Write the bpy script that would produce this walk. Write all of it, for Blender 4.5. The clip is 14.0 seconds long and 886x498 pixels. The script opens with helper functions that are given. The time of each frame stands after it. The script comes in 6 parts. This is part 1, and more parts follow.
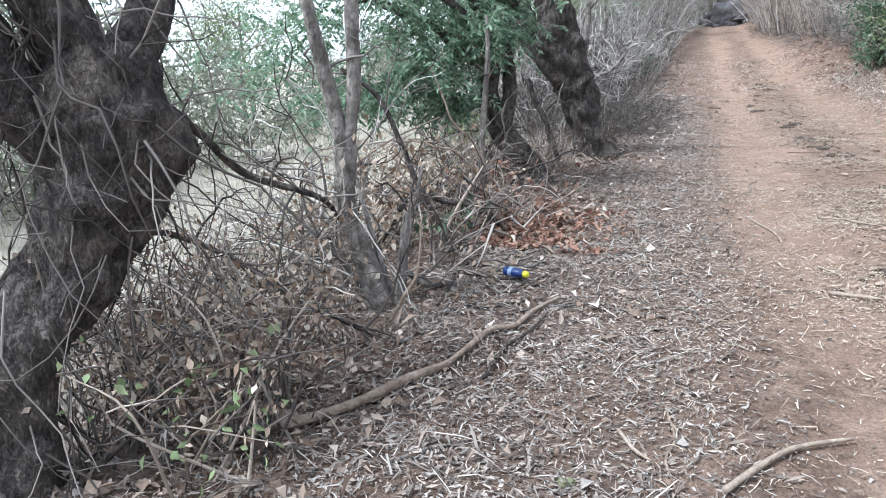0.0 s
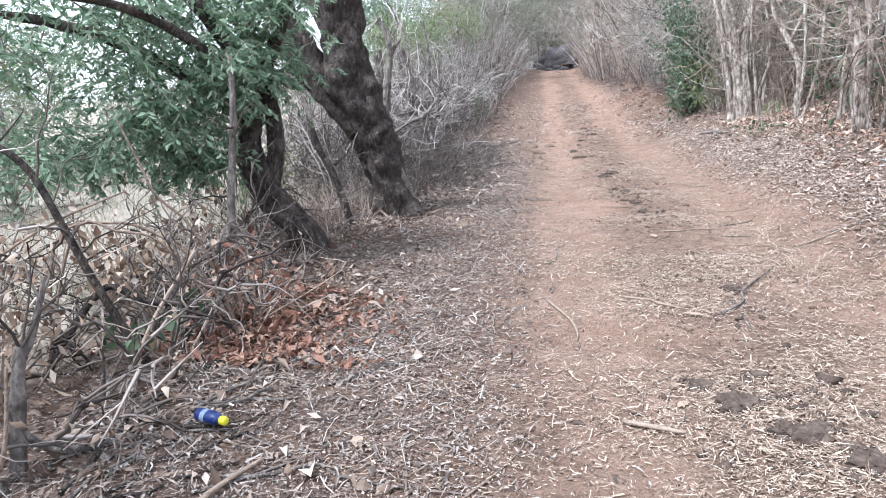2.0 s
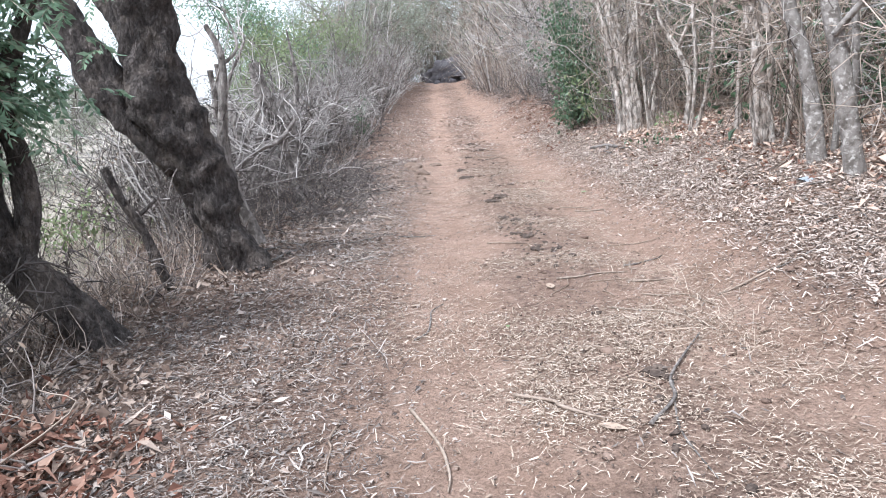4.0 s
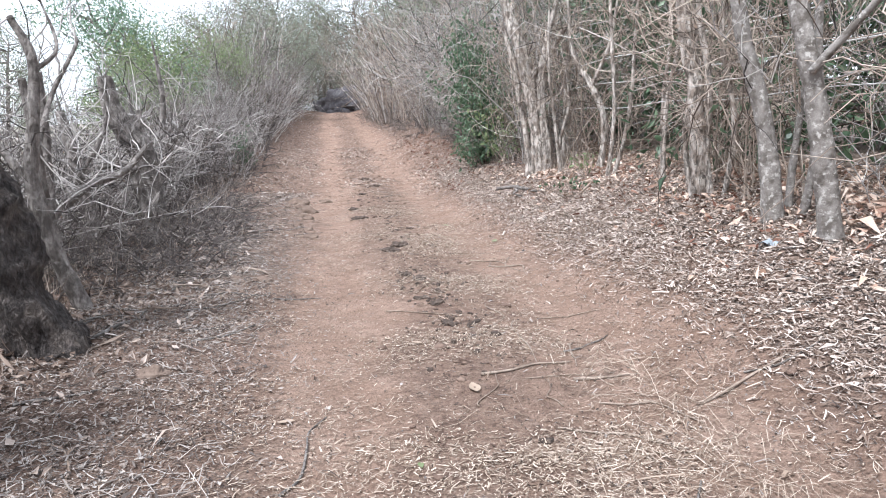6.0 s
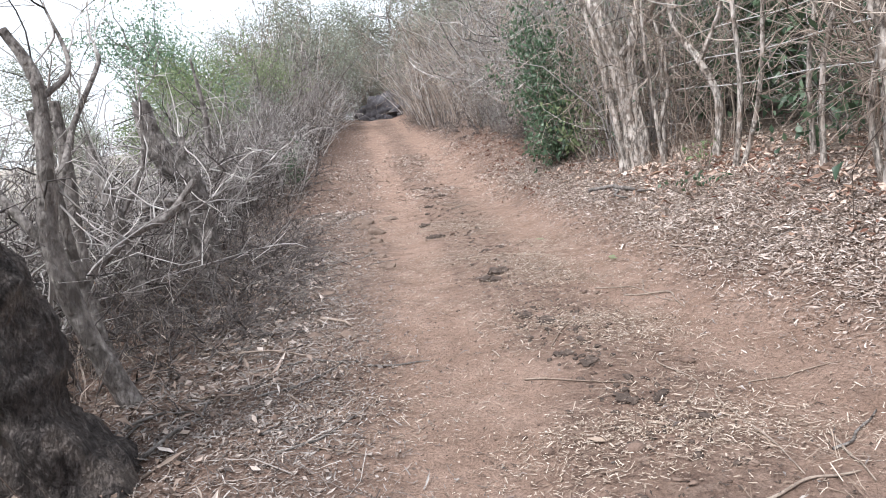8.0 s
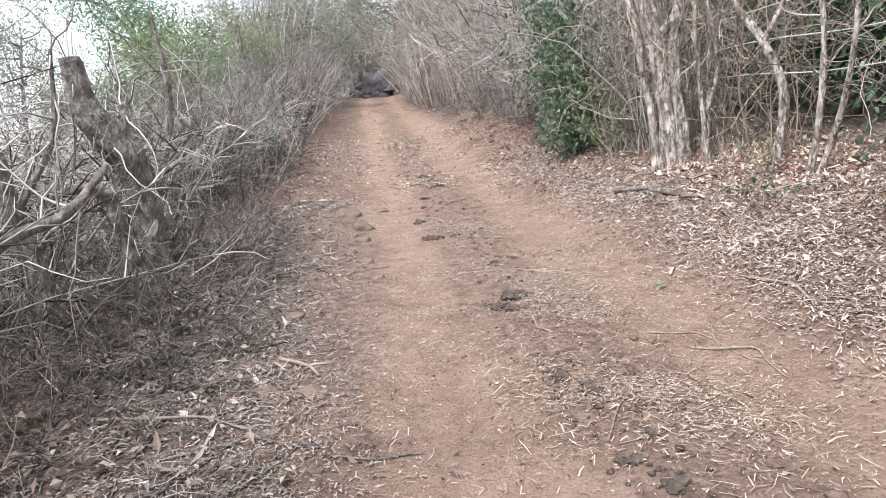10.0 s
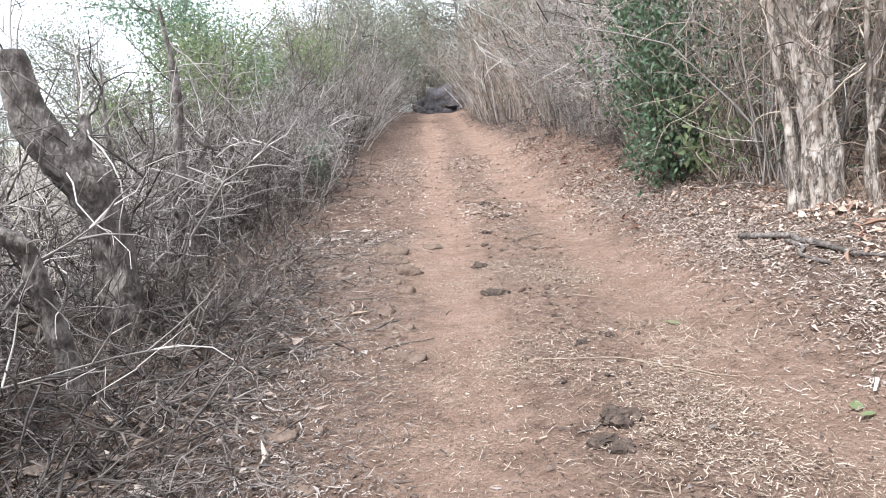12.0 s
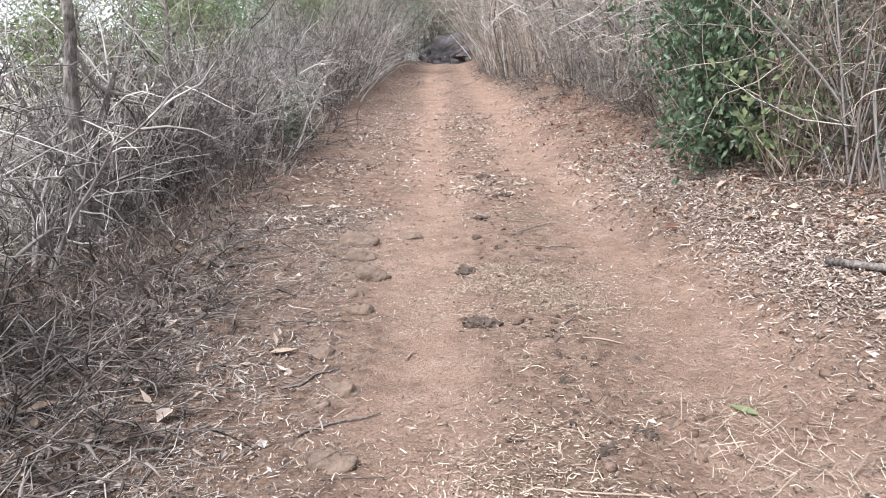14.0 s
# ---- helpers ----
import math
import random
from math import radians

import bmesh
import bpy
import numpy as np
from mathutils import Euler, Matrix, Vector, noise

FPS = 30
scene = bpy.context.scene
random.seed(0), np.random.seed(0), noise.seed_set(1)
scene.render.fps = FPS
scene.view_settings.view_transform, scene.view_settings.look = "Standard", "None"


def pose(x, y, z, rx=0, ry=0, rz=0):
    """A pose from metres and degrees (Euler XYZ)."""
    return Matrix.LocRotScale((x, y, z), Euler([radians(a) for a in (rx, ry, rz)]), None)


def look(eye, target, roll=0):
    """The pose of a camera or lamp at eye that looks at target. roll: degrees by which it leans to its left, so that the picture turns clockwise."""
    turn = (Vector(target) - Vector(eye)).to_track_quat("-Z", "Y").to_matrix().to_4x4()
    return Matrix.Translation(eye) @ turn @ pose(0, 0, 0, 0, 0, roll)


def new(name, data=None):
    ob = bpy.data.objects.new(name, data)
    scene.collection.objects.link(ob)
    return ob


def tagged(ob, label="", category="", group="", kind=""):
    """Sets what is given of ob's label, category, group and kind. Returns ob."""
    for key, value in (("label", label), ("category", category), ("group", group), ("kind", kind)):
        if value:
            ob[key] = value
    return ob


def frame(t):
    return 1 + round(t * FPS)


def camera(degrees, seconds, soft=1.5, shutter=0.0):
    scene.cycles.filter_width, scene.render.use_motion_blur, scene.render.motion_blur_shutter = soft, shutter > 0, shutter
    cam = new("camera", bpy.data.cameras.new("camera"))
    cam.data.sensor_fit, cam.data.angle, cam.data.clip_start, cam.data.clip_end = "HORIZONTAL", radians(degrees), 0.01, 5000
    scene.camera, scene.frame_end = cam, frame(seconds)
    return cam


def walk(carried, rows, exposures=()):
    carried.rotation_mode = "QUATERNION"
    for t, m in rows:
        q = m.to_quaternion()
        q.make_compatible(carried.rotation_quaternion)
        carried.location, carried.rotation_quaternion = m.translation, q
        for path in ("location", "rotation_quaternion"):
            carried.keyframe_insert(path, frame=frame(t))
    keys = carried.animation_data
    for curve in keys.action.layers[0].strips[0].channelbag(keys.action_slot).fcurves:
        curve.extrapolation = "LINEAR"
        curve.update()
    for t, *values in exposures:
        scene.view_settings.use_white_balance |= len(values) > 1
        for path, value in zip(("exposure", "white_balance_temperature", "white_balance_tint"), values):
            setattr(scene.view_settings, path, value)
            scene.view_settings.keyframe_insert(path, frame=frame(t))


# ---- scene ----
cam = camera(64.2, 14.0, soft=1.0)
# the path: seconds, place in parts of METRES, yaw, pitch and roll
METRES, EYE, TILT, LEAN, TURN = 11.9, 1.5, 0.0, 0.0, 0.0
ROWS = [
    (0.0, 0.0, 0.0, 0.0, -1.04, -14.55, 4.01),
    (0.5, 0.0162, 0.0241, 0.0014, -3.93, -13.03, 3.87),
    (1.0, 0.0331, 0.0561, 0.0028, -13.51, -13.82, 4.65),
    (1.5, 0.0577, 0.0771, 0.0036, -12.0, -13.26, 1.45),
    (2.0, 0.073, 0.0986, 0.0043, -12.63, -12.4, 3.07),
    (2.5, 0.0882, 0.1274, 0.0067, -17.2, -11.73, 3.26),
    (3.0, 0.11, 0.1529, 0.007, -14.28, -11.1, 2.23),
    (3.5, 0.1233, 0.1798, 0.0071, -14.33, -11.54, 3.38),
    (4.0, 0.1368, 0.212, 0.0073, -21.12, -11.92, 4.5),
    (6.5, 0.1896, 0.3609, 0.0075, -31.43, -10.09, 3.32),
    (7.0, 0.1936, 0.395, 0.0093, -33.73, -11.14, 4.66),
    (7.5, 0.2026, 0.4299, 0.0115, -28.05, -9.84, 4.69),
    (8.0, 0.2022, 0.4646, 0.0139, -26.66, -9.7, 7.1),
    (10.5, 0.2731, 0.6258, 0.0145, -27.98, -11.09, 2.97),
    (11.0, 0.2908, 0.6646, 0.0151, -32.35, -9.88, 2.89),
    (11.5, 0.3159, 0.7029, 0.016, -24.03, -12.51, 0.45),
    (12.0, 0.3286, 0.7435, 0.0145, -21.83, -9.52, 3.81),
    (12.5, 0.3494, 0.7819, 0.0151, -22.69, -9.28, 2.7),
    (13.0, 0.3683, 0.8184, 0.0165, -20.1, -11.83, 0.57),
    (13.5, 0.3871, 0.8571, 0.0182, -25.5, -11.88, 3.06),
    (14.0, 0.4072, 0.8907, 0.0192, -21.07, -13.34, 0.91),
]
walk(cam, [(t, pose(0, 0, EYE, TILT, LEAN, TURN) @ pose(METRES * x, METRES * y, METRES * z, 90 + pitch, roll, yaw)) for t, x, y, z, yaw, pitch, roll in ROWS],
     exposures=[(0.0, 1.05, 5480, 2), (0.6, 1.3, 5480, 3), (1.5, 1.16, 5600, 8), (3.0, 1.1, 5650, 8), (6.5, 0.94, 5820, 8), (7.2, 0.9, 5900, 8), (8.0, 0.82, 5950, 9), (10.5, 1.02, 6000, 9), (12.0, 1.04, 5980, 8), (13.2, 1.02, 6000, 9), (14.0, 1.04, 6050, 9)])

# ---- light ----
world = bpy.data.worlds.new("overcast_sky")
scene.world = world
world.use_nodes = True
wn = world.node_tree
wn.nodes.clear()
w_out = wn.nodes.new("ShaderNodeOutputWorld")
w_bg = wn.nodes.new("ShaderNodeBackground")
w_sky = wn.nodes.new("ShaderNodeTexSky")
w_sky.sky_type = "NISHITA"
w_sky.sun_disc = False
SUN_ELEVATION, SUN_AZIMUTH = radians(60), radians(-112)
w_sky.sun_elevation, w_sky.sun_rotation = SUN_ELEVATION, SUN_AZIMUTH
w_sky.air_density, w_sky.dust_density = 1.0, 4.0
w_mix = wn.nodes.new("ShaderNodeMix")
w_mix.data_type = "RGBA"
w_mix.inputs[0].default_value = 0.72
w_mix.inputs[7].default_value = (9.2, 9.3, 9.4, 1)
wn.links.new(w_sky.outputs[0], w_mix.inputs[6])
wn.links.new(w_mix.outputs[2], w_bg.inputs[0])
w_bg.inputs[1].default_value = 0.108
wn.links.new(w_bg.outputs[0], w_out.inputs[0])

sun_data = bpy.data.lights.new("sun", "SUN")
sun_data.energy, sun_data.angle, sun_data.color = 3.0, radians(10), (1.0, 0.965, 0.92)
sun = new("sun", sun_data)
sun_from = Vector((math.sin(SUN_AZIMUTH) * math.cos(SUN_ELEVATION), math.cos(SUN_AZIMUTH) * math.cos(SUN_ELEVATION), math.sin(SUN_ELEVATION)))
sun.matrix_world = look(sun_from * 60, (0, 0, 0))


# ---- materials ----
def surface(name, colours, scale=8.0, rough=0.9, bump=0.4, bump_scale=40.0, island=0.0, stretch=(1, 1, 1), stain=None, stain_scale=1.5, gloss=0.25, through_light=0.0, relief=0.02, crack=0.0, crack_scale=9.0, patch=None):
    """A weathered surface: a noise ramp over the colours, a slower stain, fine relief, and a spread from piece to piece."""
    m = bpy.data.materials.new(name)
    m.use_nodes = True
    t = m.node_tree
    b = t.nodes["Principled BSDF"]
    b.inputs["Roughness"].default_value = rough
    b.inputs["Specular IOR Level"].default_value = gloss
    co = t.nodes.new("ShaderNodeTexCoord")
    mp = t.nodes.new("ShaderNodeMapping")
    mp.inputs["Scale"].default_value = stretch
    t.links.new(co.outputs["Object"], mp.inputs[0])
    n1 = t.nodes.new("ShaderNodeTexNoise")
    n1.inputs["Scale"].default_value, n1.inputs["Detail"].default_value, n1.inputs["Roughness"].default_value = scale, 9, 0.72
    t.links.new(mp.outputs[0], n1.inputs["Vector"])
    value = n1.outputs[0]
    if island:
        geo = t.nodes.new("ShaderNodeNewGeometry")
        mx = t.nodes.new("ShaderNodeMix")
        mx.inputs[0].default_value = island
        t.links.new(value, mx.inputs[2])
        t.links.new(geo.outputs["Random Per Island"], mx.inputs[3])
        value = mx.outputs[0]
    ramp = t.nodes.new("ShaderNodeValToRGB")
    el = ramp.color_ramp.elements
    lo, hi = (0.28, 0.72) if not island else (0.1, 0.9)
    for i, c in enumerate(colours):
        p = lo + (hi - lo) * i / max(1, len(colours) - 1)
        e = el[i] if i < 2 else el.new(p)
        e.position, e.color = p, (*c, 1)
    t.links.new(value, ramp.inputs[0])
    colour = ramp.outputs[0]
    if stain:
        n2 = t.nodes.new("ShaderNodeTexNoise")
        n2.inputs["Scale"].default_value, n2.inputs["Detail"].default_value = stain_scale, 4
        t.links.new(co.outputs["Object"], n2.inputs["Vector"])
        r2 = t.nodes.new("ShaderNodeMapRange")
        r2.inputs[1].default_value, r2.inputs[2].default_value = 0.52, 0.62
        t.links.new(n2.outputs[0], r2.inputs[0])
        mc = t.nodes.new("ShaderNodeMix")
        mc.data_type = "RGBA"
        mc.inputs[7].default_value = (*stain, 1)
        t.links.new(r2.outputs[0], mc.inputs[0])
        t.links.new(colour, mc.inputs[6])
        colour = mc.outputs[2]
    plate = None
    if patch:
        n4 = t.nodes.new("ShaderNodeTexNoise")
        n4.inputs["Scale"].default_value, n4.inputs["Detail"].default_value, n4.inputs["Roughness"].default_value = 24, 6, 0.65
        t.links.new(co.outputs["Object"], n4.inputs["Vector"])
        r4 = t.nodes.new("ShaderNodeMapRange")
        r4.inputs[1].default_value, r4.inputs[2].default_value = 0.54, 0.64
        t.links.new(n4.outputs[0], r4.inputs[0])
        mp4 = t.nodes.new("ShaderNodeMix")
        mp4.data_type = "RGBA"
        mp4.inputs[7].default_value = (*patch, 1)
        t.links.new(r4.outputs[0], mp4.inputs[0])
        t.links.new(colour, mp4.inputs[6])
        colour = mp4.outputs[2]
    if crack:
        warp = t.nodes.new("ShaderNodeMix")
        warp.data_type, warp.blend_type = "RGBA", "LINEAR_LIGHT"
        warp.inputs[0].default_value = 0.16
        t.links.new(mp.outputs[0], warp.inputs[6])
        t.links.new(n1.outputs[1], warp.inputs[7])
        vo = t.nodes.new("ShaderNodeTexVoronoi")
        vo.feature = "DISTANCE_TO_EDGE"
        vo.inputs["Scale"].default_value = crack_scale
        t.links.new(warp.outputs[2], vo.inputs["Vector"])
        edge = t.nodes.new("ShaderNodeMapRange")
        edge.inputs[2].default_value, edge.inputs[3].default_value, edge.inputs[4].default_value = 0.06, 1.0 - crack, 1.0
        t.links.new(vo.outputs["Distance"], edge.inputs[0])
        dark = t.nodes.new("ShaderNodeMix")
        dark.data_type, dark.blend_type = "RGBA", "MULTIPLY"
        dark.inputs[0].default_value = 1.0
        t.links.new(colour, dark.inputs[6])
        t.links.new(edge.outputs[0], dark.inputs[7])
        colour, plate = dark.outputs[2], edge.outputs[0]
    t.links.new(colour, b.inputs["Base Color"])
    if bump:
        n3 = t.nodes.new("ShaderNodeTexNoise")
        n3.inputs["Scale"].default_value, n3.inputs["Detail"].default_value = bump_scale, 5
        t.links.new(mp.outputs[0], n3.inputs["Vector"])
        bp = t.nodes.new("ShaderNodeBump")
        bp.inputs["Strength"].default_value, bp.inputs["Distance"].default_value = bump, relief
        height = n3.outputs[0]
        if plate:
            join = t.nodes.new("ShaderNodeMath")
            join.operation = "MULTIPLY_ADD"
            join.inputs[1].default_value = 0.8
            t.links.new(plate, join.inputs[0]), t.links.new(height, join.inputs[2])
            height = join.outputs[0]
        t.links.new(height, bp.inputs["Height"])
        t.links.new(bp.outputs[0], b.inputs["Normal"])
    if through_light:
        tr = t.nodes.new("ShaderNodeBsdfTranslucent")
        t.links.new(colour, tr.inputs[0])
        ms = t.nodes.new("ShaderNodeMixShader")
        ms.inputs[0].default_value = through_light
        t.links.new(b.outputs[0], ms.inputs[1])
        t.links.new(tr.outputs[0], ms.inputs[2])
        t.links.new(ms.outputs[0], t.nodes["Material Output"].inputs[0])
    return m


BARK_DARK = surface("dark_bark", [(0.022, 0.018, 0.017), (0.058, 0.048, 0.045), (0.115, 0.096, 0.088), (0.27, 0.235, 0.215)], 18, bump=1.0, bump_scale=38, stretch=(1, 1, 0.5), stain=(0.15, 0.123, 0.108), stain_scale=6, relief=0.07, crack=0.35, crack_scale=17)
BARK_GREY = surface("grey_bark", [(0.05, 0.042, 0.04), (0.145, 0.125, 0.115), (0.27, 0.24, 0.22), (0.46, 0.42, 0.385)], 16, bump=1.0, bump_scale=36, stretch=(1, 1, 0.45), stain=(0.11, 0.095, 0.085), stain_scale=8, relief=0.04)
BARK_WHITE = surface("pale_bark", [(0.07, 0.055, 0.045), (0.27, 0.225, 0.19), (0.47, 0.41, 0.365), (0.60, 0.54, 0.49), (0.72, 0.67, 0.62)], 9, bump=1.0, bump_scale=20, stretch=(1.3, 1.3, 0.4), stain=(0.27, 0.22, 0.185), stain_scale=7, relief=0.05, crack=0.42, crack_scale=8)
BARK_SPOT = surface("spotted_smooth_bark", [(0.11, 0.095, 0.085), (0.19, 0.168, 0.152), (0.27, 0.245, 0.225), (0.36, 0.33, 0.305)], 12, bump=0.6, bump_scale=40, stretch=(1, 1, 0.8), stain=(0.13, 0.112, 0.098), stain_scale=9, patch=(0.44, 0.41, 0.38))
STICK_TAN = surface("dry_brown_stick", [(0.12, 0.085, 0.065), (0.24, 0.18, 0.142), (0.38, 0.305, 0.25)], 18, bump=0.6, bump_scale=60)
TWIG_GREY = surface("dry_grey_twig", [(0.045, 0.038, 0.036), (0.18, 0.16, 0.15), (0.40, 0.365, 0.345), (0.70, 0.655, 0.62)], 5, bump=0.2, island=0.8)
TWIG_TAN = surface("dry_tan_twig", [(0.085, 0.064, 0.052), (0.235, 0.185, 0.152), (0.40, 0.325, 0.27), (0.60, 0.51, 0.44)], 5, bump=0.2, island=0.8)
TWIG_DARK = surface("dark_twig", [(0.036, 0.030, 0.028), (0.098, 0.082, 0.076), (0.25, 0.217, 0.20)], 5, bump=0.2, island=0.8)
LITTER_ASH = surface("ashen_leaf_litter", [(0.072, 0.058, 0.052), (0.152, 0.127, 0.114), (0.245, 0.212, 0.194), (0.385, 0.345, 0.32)], 6, bump=0, island=0.85)
TWIG_BROWN = surface("dry_brown_twig", [(0.038, 0.030, 0.028), (0.11, 0.09, 0.082), (0.22, 0.187, 0.172), (0.44, 0.39, 0.36)], 5, bump=0.2, island=0.8)
STICK_PALE = surface("bleached_stick", [(0.15, 0.112, 0.086), (0.28, 0.22, 0.178), (0.42, 0.348, 0.292)], 18, bump=0.6, bump_scale=60)
TWIG_LITTER = surface("fine_twig_litter", [(0.06, 0.047, 0.042), (0.15, 0.122, 0.108), (0.28, 0.24, 0.215), (0.46, 0.41, 0.375)], 5, bump=0, island=0.85)
LITTER_TAN = surface("large_tan_litter", [(0.22, 0.135, 0.095), (0.42, 0.29, 0.222), (0.57, 0.435, 0.355), (0.72, 0.60, 0.51)], 6, bump=0, island=0.8)
LEAF_GREEN = surface("fresh_green_leaf", [(0.085, 0.145, 0.088), (0.17, 0.26, 0.165), (0.32, 0.415, 0.29)], 3, rough=0.5, bump=0, island=0.75, gloss=0.5, through_light=0.4)
LEAF_DEEP = surface("deep_green_leaf", [(0.045, 0.08, 0.045), (0.09, 0.145, 0.08), (0.18, 0.25, 0.15)], 3, rough=0.4, bump=0, island=0.75, gloss=0.5, through_light=0.3)
# dull leaf colour lifted towards pale grey to stand for distance haze
LEAF_DULL = surface("haze_paled_green_leaf", [(0.15, 0.16, 0.12), (0.25, 0.265, 0.20), (0.38, 0.39, 0.31)], 3, rough=0.7, bump=0, island=0.75, through_light=0.45)
LEAF_LIME = surface("yellow_green_leaf", [(0.13, 0.17, 0.08), (0.215, 0.265, 0.135), (0.33, 0.375, 0.21)], 3, rough=0.6, bump=0, island=0.75, through_light=0.35)
LEAF_DRY = surface("dry_brown_leaf", [(0.13, 0.085, 0.06), (0.27, 0.19, 0.14), (0.42, 0.33, 0.26), (0.56, 0.49, 0.42)], 6, bump=0, island=0.8, through_light=0.15)
LEAF_BROWN = surface("dark_withered_leaf", [(0.08, 0.054, 0.042), (0.16, 0.113, 0.088), (0.26, 0.195, 0.157), (0.38, 0.305, 0.255)], 6, bump=0, island=0.8, through_light=0.1)
LEAF_RUST = surface("rust_red_leaf", [(0.11, 0.05, 0.036), (0.21, 0.105, 0.075), (0.32, 0.19, 0.142), (0.43, 0.31, 0.245)], 6, bump=0, island=0.8, through_light=0.15)
LITTER_PALE = surface("pale_leaf_litter", [(0.17, 0.125, 0.10), (0.31, 0.242, 0.202), (0.43, 0.352, 0.305), (0.55, 0.475, 0.425)], 6, bump=0, island=0.85)
BANK_LEAF = surface("bank_leaf_litter", [(0.16, 0.115, 0.09), (0.29, 0.222, 0.182), (0.44, 0.358, 0.307), (0.61, 0.525, 0.47)], 6, bump=0, island=0.85)
LITTER_GREY = surface("grey_leaf_litter", [(0.085, 0.062, 0.053), (0.18, 0.14, 0.118), (0.285, 0.232, 0.202), (0.41, 0.348, 0.31)], 6, bump=0, island=0.85)
STRAW = surface("dry_straw", [(0.13, 0.087, 0.065), (0.26, 0.192, 0.147), (0.39, 0.308, 0.245), (0.56, 0.47, 0.39)], 6, bump=0, island=0.85)
GRASS_DRY = surface("dry_field_grass", [(0.27, 0.245, 0.185), (0.43, 0.395, 0.31), (0.58, 0.54, 0.45)], 6, bump=0, island=0.85, through_light=0.2)
DUNG = surface("dried_dung", [(0.035, 0.026, 0.022), (0.085, 0.063, 0.052), (0.19, 0.145, 0.118)], 20, bump=1.0, bump_scale=45)
STONE = surface("dusty_stone", [(0.105, 0.075, 0.06), (0.175, 0.126, 0.10), (0.25, 0.186, 0.15)], 9, bump=0.9, bump_scale=30)
CLOD = surface("earth_clod", [(0.09, 0.06, 0.047), (0.17, 0.116, 0.091), (0.27, 0.195, 0.156)], 9, bump=0.8, bump_scale=50, island=0.5)
STONE_GREEN = surface("mossy_stone", [(0.09, 0.09, 0.055), (0.15, 0.15, 0.09), (0.22, 0.21, 0.14)], 14, bump=0.6)
# dark soil tone, greyed in the colour to imitate haze at the far end
ROCK_BLACK = surface("haze_greyed_soil_rock", [(0.045, 0.04, 0.045), (0.10, 0.092, 0.10), (0.19, 0.178, 0.188)], 2.5, bump=1.0, bump_scale=8)
PLASTIC_BLUE = surface("blue_plastic", [(0.008, 0.02, 0.10), (0.014, 0.034, 0.16)], 4, rough=0.35, bump=0, gloss=0.5)
PLASTIC_YELLOW = surface("yellow_plastic", [(0.62, 0.58, 0.02), (0.72, 0.68, 0.05)], 4, rough=0.4, bump=0, gloss=0.5)
PLASTIC_WHITE = surface("white_label", [(0.16, 0.22, 0.36), (0.30, 0.36, 0.48)], 4, rough=0.5, bump=0)
PLASTIC_CLEAR = surface("dusty_clear_plastic", [(0.22, 0.25, 0.28), (0.42, 0.46, 0.50)], 14, rough=0.3, bump=0.3, gloss=0.6)
WIRE = surface("rusty_wire", [(0.50, 0.48, 0.46), (0.72, 0.70, 0.68)], 20, rough=0.6, bump=0)


